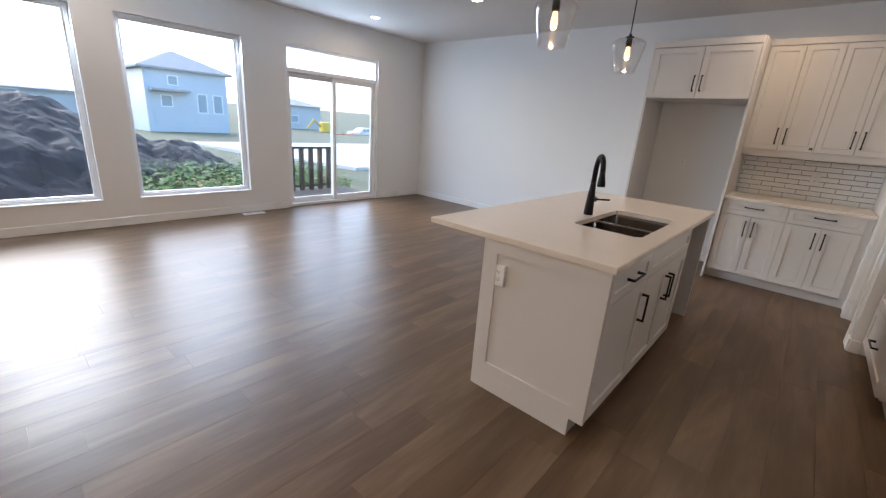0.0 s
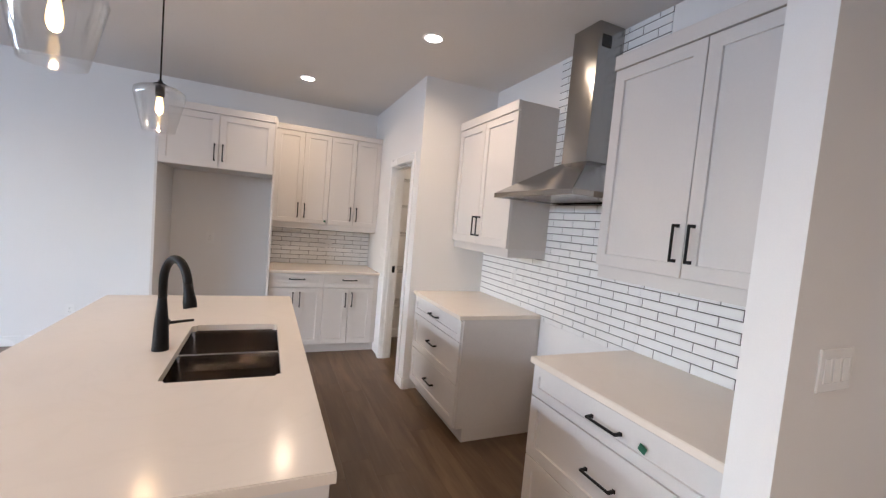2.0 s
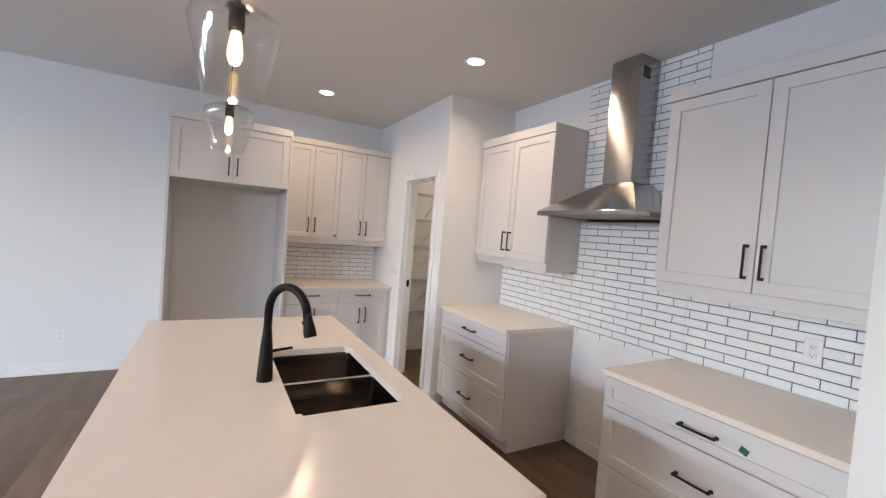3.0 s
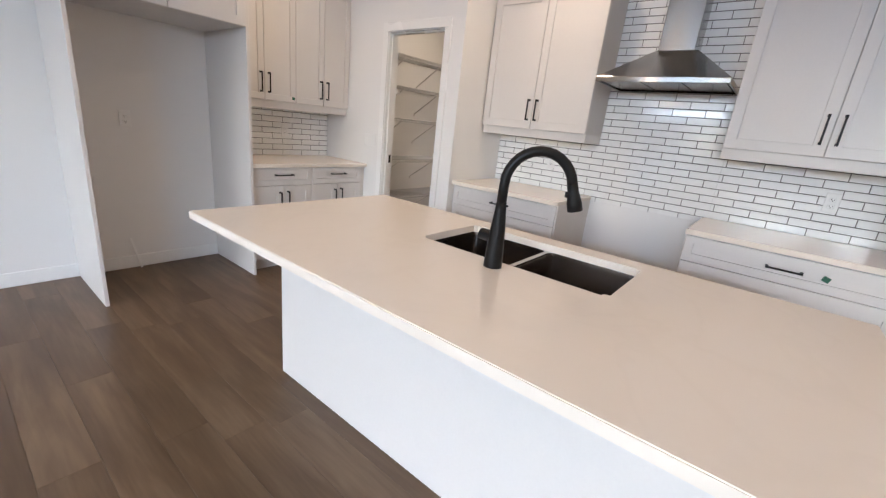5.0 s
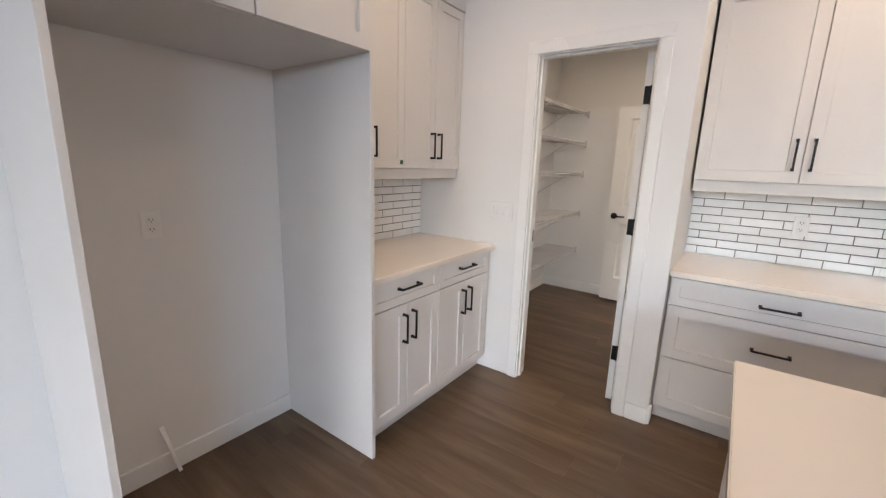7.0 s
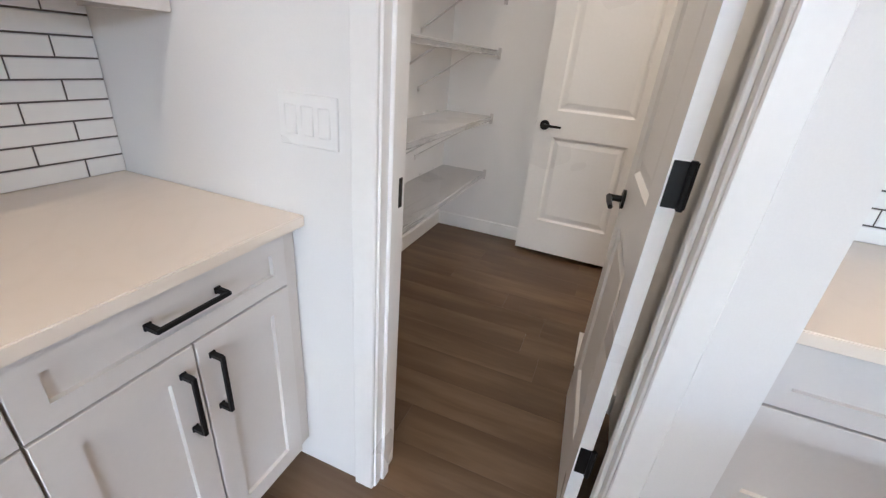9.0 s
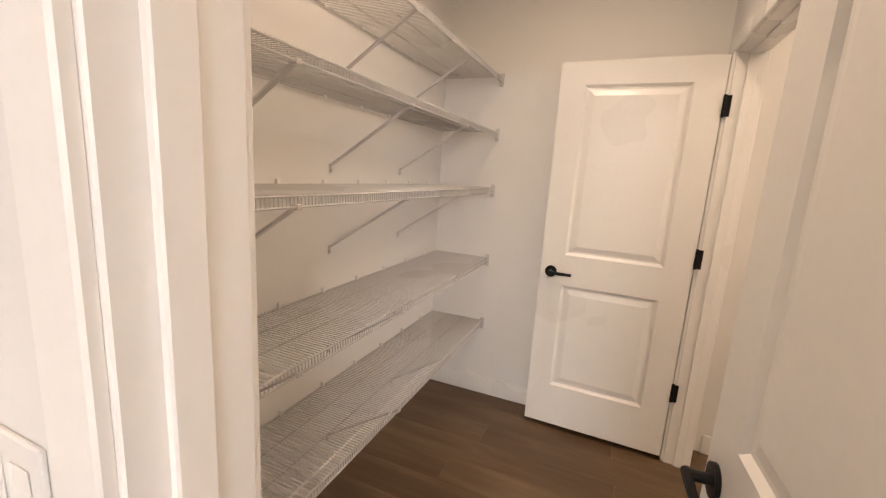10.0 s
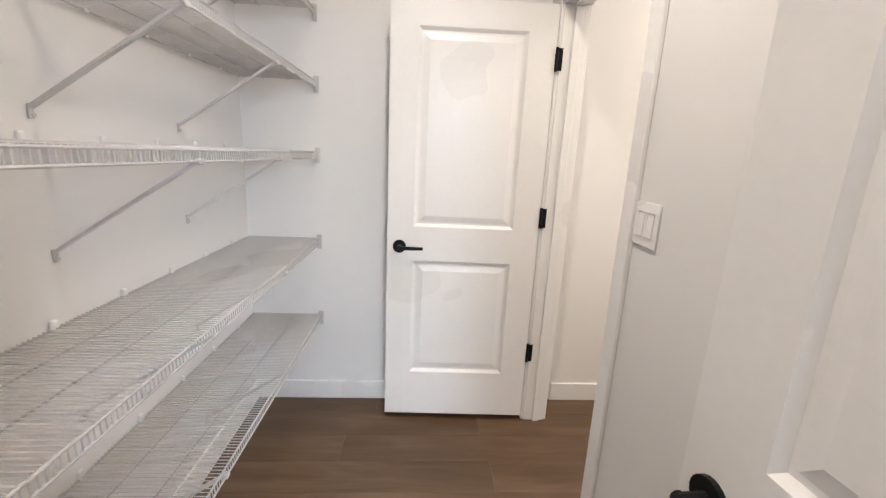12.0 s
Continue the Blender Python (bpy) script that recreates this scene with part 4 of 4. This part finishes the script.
def house(name, x, y, wx, wy, h, rise, mat, label, wins=(), canopy=None):
    """The near face is at x, spanning y to y + wy; depth wx."""
    gz = GZ - 1.2
    e = root(name, pose(x, y, gz), label, "house", "houses across the site")
    box("wall", (-wx, 0, -0.5), (0, wy, h), mat, e)
    bm = bmesh.new()
    o = 0.5
    rl = max(0.2, abs(wy - wx) / 2)
    cx, cy = -wx / 2, wy / 2
    a = [bm.verts.new(c) for c in ((-wx - o, -o, h), (o, -o, h), (o, wy + o, h), (-wx - o, wy + o, h))]
    a2 = [bm.verts.new(v.co + Vector((0, 0, 0.18))) for v in a]
    if wy > wx:
        r = [bm.verts.new((cx, cy - rl, h + rise)), bm.verts.new((cx, cy + rl, h + rise))]
        fs = ((a2[0], a2[1], r[0]), (a2[1], a2[2], r[1], r[0]), (a2[2], a2[3], r[1]), (a2[3], a2[0], r[0], r[1]))
    else:
        r = [bm.verts.new((cx - rl, cy, h + rise)), bm.verts.new((cx + rl, cy, h + rise))]
        fs = ((a2[0], a2[1], r[1], r[0]), (a2[1], a2[2], r[1]), (a2[2], a2[3], r[0], r[1]), (a2[3], a2[0], r[0]))
    for f in fs:
        bm.faces.new(f)
    for k in range(4):
        bm.faces.new((a[k], a[(k + 1) % 4], a2[(k + 1) % 4], a2[k]))
    bm.faces.new(a[::-1])
    bmesh.ops.recalc_face_normals(bm, faces=bm.faces[:])
    put_mesh("roof", bm, M_ROOF, e)
    for y0, z0, w_, h_ in wins:
        wd = box("window", (-0.05, y0, z0), (0.02, y0 + w_, z0 + h_), M_DARKGLASS, e)
        boxes("frame", [((0.0, y0 - 0.08, z0 - 0.08), (0.05, y0, z0 + h_ + 0.08)), ((0.0, y0 + w_, z0 - 0.08), (0.05, y0 + w_ + 0.08, z0 + h_ + 0.08)), ((0.0, y0, z0 - 0.08), (0.05, y0 + w_, z0)), ((0.0, y0, z0 + h_), (0.05, y0 + w_, z0 + h_ + 0.08))], M_VINYL, wd)
    if canopy:
        y0, z0, w_, out = canopy
        box("porch_roof", (0, y0, z0), (out, y0 + w_, z0 + 0.22), M_ROOF, e, 0.03)
    return e


house("house", -45, 10.9, 9, 6.9, 5.8, 2.0, M_SIDING, "pale blue two-storey house with a hip roof", [(1.2, 2.7, 0.8, 0.9), (4.2, 2.3, 0.75, 1.6), (5.6, 2.3, 0.75, 1.6), (1.9, 4.6, 0.7, 0.7)], (0.3, 3.95, 3.0, 1.2))
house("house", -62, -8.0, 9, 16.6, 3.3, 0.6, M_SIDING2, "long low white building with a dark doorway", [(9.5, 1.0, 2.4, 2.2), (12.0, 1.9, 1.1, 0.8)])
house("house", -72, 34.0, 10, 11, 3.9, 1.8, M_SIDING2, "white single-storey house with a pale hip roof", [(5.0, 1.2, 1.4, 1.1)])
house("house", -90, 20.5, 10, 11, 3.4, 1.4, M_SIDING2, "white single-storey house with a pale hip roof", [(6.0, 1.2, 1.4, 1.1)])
def concrete_pad():
    bm = bmesh.new()
    rows = []
    for i in range(16):
        x = -12.3 - i
        z = GZ - 0.02 * (-x - 5.7) + 0.14
        rows.append([bm.verts.new((x, y, zz)) for y, zz in ((9.6 - 0.08 * i, z - 0.3), (9.6 - 0.08 * i, z), (60, z), (60, z - 0.3))])
    for a, b in zip(rows, rows[1:]):
        for k in range(3):
            bm.faces.new((a[k], a[k + 1], b[k + 1], b[k]))
    for a in (rows[0], rows[-1]):
        bm.faces.new(a)
    bmesh.ops.recalc_face_normals(bm, faces=bm.faces[:])
    tagged(put_mesh("road", bm, M_CONC), "pale wet concrete road across the site", "road", kind="structure")


concrete_pad()


def deck():
    e = root("deck", pose(-5.75, 3.2, -0.02), "small dark treated-wood deck outside the sliding door", "deck")
    for k in range(10):
        box("board", (-0.145 * (k + 1) + 0.005, 0, -0.04), (-0.145 * k, 2.2, 0), M_DECKWOOD, e, 0.003)
    boxes("post", [((-1.4, 0.05, -0.75), (-1.3, 0.15, -0.041)), ((-1.4, 2.05, -0.75), (-1.3, 2.15, -0.041)), ((-0.15, 0.05, -0.75), (-0.05, 0.15, -0.041)), ((-0.15, 2.05, -0.75), (-0.05, 2.15, -0.041))], M_DECKWOOD, e)
    r = root("railing", pose(-6.98, 4.15, -0.02), "dark wooden deck railing with square balusters", "railing")
    box("top_rail", (-0.05, 0, 0.79), (0.05, 0.95, 0.83), M_DECKWOOD, r, 0.004)
    box("bottom_rail", (-0.02, 0.02, 0.06), (0.02, 0.93, 0.1), M_DECKWOOD, r, 0.003)
    for k in range(5):
        box("baluster", (-0.03, 0.03 + k * 0.2, 0.0), (0.03, 0.115 + k * 0.2, 0.79), M_DECKWOOD, r, 0.003)


deck()


def vehicle():
    e = root("pickup_truck", pose(-55, 40.3, -2.15, 0, 0, 0), "white pickup truck parked on the site", "truck")
    bm = bmesh.new()
    prof = [(0, 0.5), (0, 1.1), (1.2, 1.15), (1.9, 1.75), (3.2, 1.75), (3.5, 1.15), (5.3, 1.1), (5.3, 0.5)]
    sides = [[bm.verts.new((x, y, z)) for y, z in prof] for x in (-1.8, 0)]
    bm.faces.new(sides[0])
    bm.faces.new(sides[1][::-1])
    for k in range(len(prof)):
        j = (k + 1) % len(prof)
        bm.faces.new((sides[0][k], sides[0][j], sides[1][j], sides[1][k]))
    bmesh.ops.recalc_face_normals(bm, faces=bm.faces[:])
    bmesh.ops.bevel(bm, geom=bm.edges[:], offset=0.06, segments=2, affect="EDGES")
    put_mesh("body", bm, M_CARPAINT, e)
    boxes("window", [((-0.02, 1.9, 1.2), (0.02, 2.5, 1.62)), ((-0.02, 2.6, 1.2), (0.02, 3.2, 1.62))], M_DARKGLASS, e)
    for y in (1.0, 4.2):
        for x in (-1.75, -0.25):
            tube("wheel", [(x, y, 0.38), (x + 0.24, y, 0.38)], 0.38, M_TYRE, e, 20)


vehicle()


def site_fence():
    e = root("safety_fence", pose(-50, 33.5, -2.05), "orange plastic mesh safety fence on posts", "fence")
    boxes("rail", [((0, 0, 0.2 + k * 0.3), (0.03, 9, 0.32 + k * 0.3)) for k in range(3)], M_ORANGE, e)
    boxes("post", [((-0.03, k * 1.5, -0.3), (0.04, k * 1.5 + 0.07, 1.15)) for k in range(7)], M_DECKWOOD, e)
    d = root("excavator", pose(-60, 38.0, -2.2), "small yellow excavator on the site", "excavator")
    box("cab", (-1.2, 0.0, 0.7), (0, 1.4, 2.3), M_YELPAINT, d, 0.1)
    box("track", (-1.4, -0.6, 0), (0.2, 1.8, 0.65), M_TYRE, d, 0.2)
    tube("boom", [(-0.6, 0.2, 1.4), (-0.6, -1.3, 2.6), (-0.6, -2.4, 1.2)], 0.16, M_YELPAINT, d, 8)


site_fence()


# ---- wall tiles ----
def tile_mesh(w_, h):
    bm = bmesh.new()
    b, t = 0.0022, 0.008
    back = [bm.verts.new(c) for c in ((0, 0, 0), (w_, 0, 0), (w_, 0, h), (0, 0, h))]
    mid = [bm.verts.new(c) for c in ((0, -t + b, 0), (w_, -t + b, 0), (w_, -t + b, h), (0, -t + b, h))]
    fr = [bm.verts.new(c) for c in ((b, -t, b), (w_ - b, -t, b), (w_ - b, -t, h - b), (b, -t, h - b))]
    for p, q in ((back, mid), (mid, fr)):
        for k in range(4):
            bm.faces.new((p[k], p[(k + 1) % 4], q[(k + 1) % 4], q[k]))
    bm.faces.new(fr)
    me = bpy.data.meshes.new("tile")
    bm.to_mesh(me)
    bm.free()
    me.materials.append(M_TILE)
    return me


TILES = {}


def lay_tiles(parent, areas, pw=0.208, ph=0.0517, gap=0.0044, start=0.0, seed=3):
    """areas: (u0, u1, v0, v1) in the parent's x-z plane; rows in half bond from v = 0."""
    rng = random.Random(seed)
    for u0, u1, v0, v1 in areas:
        row = int(math.floor((v0 + 1e-6) / ph))
        while row * ph < v1 - 0.01:
            z0, z1 = max(row * ph, v0), min((row + 1) * ph - gap, v1)
            if z1 - z0 < 0.01:
                row += 1
                continue
            x = start + (row % 2) * pw / 2
            x -= math.ceil((x - u0) / pw) * pw
            while x < u1 - 0.004:
                a, b = max(x, u0), min(x + pw - gap, u1)
                if b - a > 0.012:
                    key = (round(b - a, 3), round(z1 - z0, 3))
                    if key not in TILES:
                        TILES[key] = tile_mesh(*key)
                    put_data("tile", TILES[key], parent, pose(a, rng.uniform(-0.0003, 0.0003), z0, rng.uniform(-0.25, 0.25), 0, rng.uniform(-0.18, 0.18)))
                x += pw
            row += 1


def splash(name, m, areas, start, label):
    e = root(name, m, label, "backsplash", kind="structure")
    boxes("grout", [((u0, -0.005, v0), (u1, 0.0, v1)) for u0, u1, v0, v1 in areas], M_GROUT, e)
    lay_tiles(e, areas, start=start)
    return e


# along the hood wall, x runs towards -y from the pantry corner
splash("backsplash_1", pose(XH - 0.0005, 4.468, 0.916, 0, 0, -90), [(0.0, 0.92, 0.0, 0.54), (0.92, 1.81, -0.04, CEIL - 0.918), (1.81, 2.766, 0.0, 0.54)], 0.065, "glossy white subway tile backsplash with dark grout")
splash("backsplash_2", pose(hx0, YN - 0.0005, 0.916), [(0.0, hw, 0.0, 0.49)], 0.02, "glossy white subway tile backsplash with dark grout")


# ---- floor planks ----
def plank_mesh(w_, l_):
    bm = bmesh.new()
    b, t = 0.0004, 0.006
    lo = [bm.verts.new(c) for c in ((0, 0, -t), (w_, 0, -t), (w_, l_, -t), (0, l_, -t))]
    mid = [bm.verts.new(c) for c in ((0, 0, -b), (w_, 0, -b), (w_, l_, -b), (0, l_, -b))]
    tp = [bm.verts.new(c) for c in ((b, b, 0), (w_ - b, b, 0), (w_ - b, l_ - b, 0), (b, l_ - b, 0))]
    for p, q in ((lo, mid), (mid, tp)):
        for k in range(4):
            bm.faces.new((p[k], p[(k + 1) % 4], q[(k + 1) % 4], q[k]))
    bm.faces.new(tp)
    return bm


def lay_planks(pw=0.18, pl=1.22):
    rng = random.Random(11)
    shared = {}
    rest = bmesh.new()
    count = 0
    x = XW
    while x < XE:
        x1 = min(x + pw, XE)
        y = YS - rng.uniform(0.05, pl)
        while y < YN:
            a, b = max(y, YS), min(y + pl, YN)
            near = b > 0.2 and a < YN and -3.6 < x and count < 300
            if b - a > 0.02:
                key = (round(x1 - x - 0.0006, 4), round(b - a - 0.0006, 4))
                if near:
                    if key not in shared:
                        me = bpy.data.meshes.new("plank")
                        bm = plank_mesh(*key)
                        bm.to_mesh(me)
                        bm.free()
                        me.materials.append(M_FLOOR)
                        shared[key] = me
                    put_data("plank", shared[key], floor, pose(x, a, 0))
                    count += 1
                else:
                    bm = plank_mesh(*key)
                    me = bpy.data.meshes.new("scrap")
                    bm.to_mesh(me)
                    bm.free()
                    me.transform(pose(x, a, 0))
                    rest.from_mesh(me)
                    bpy.data.meshes.remove(me)
            y += pl
        x = x1
    tagged(put_mesh("planks", rest, M_FLOOR, floor), kind="stuff")


lay_planks()
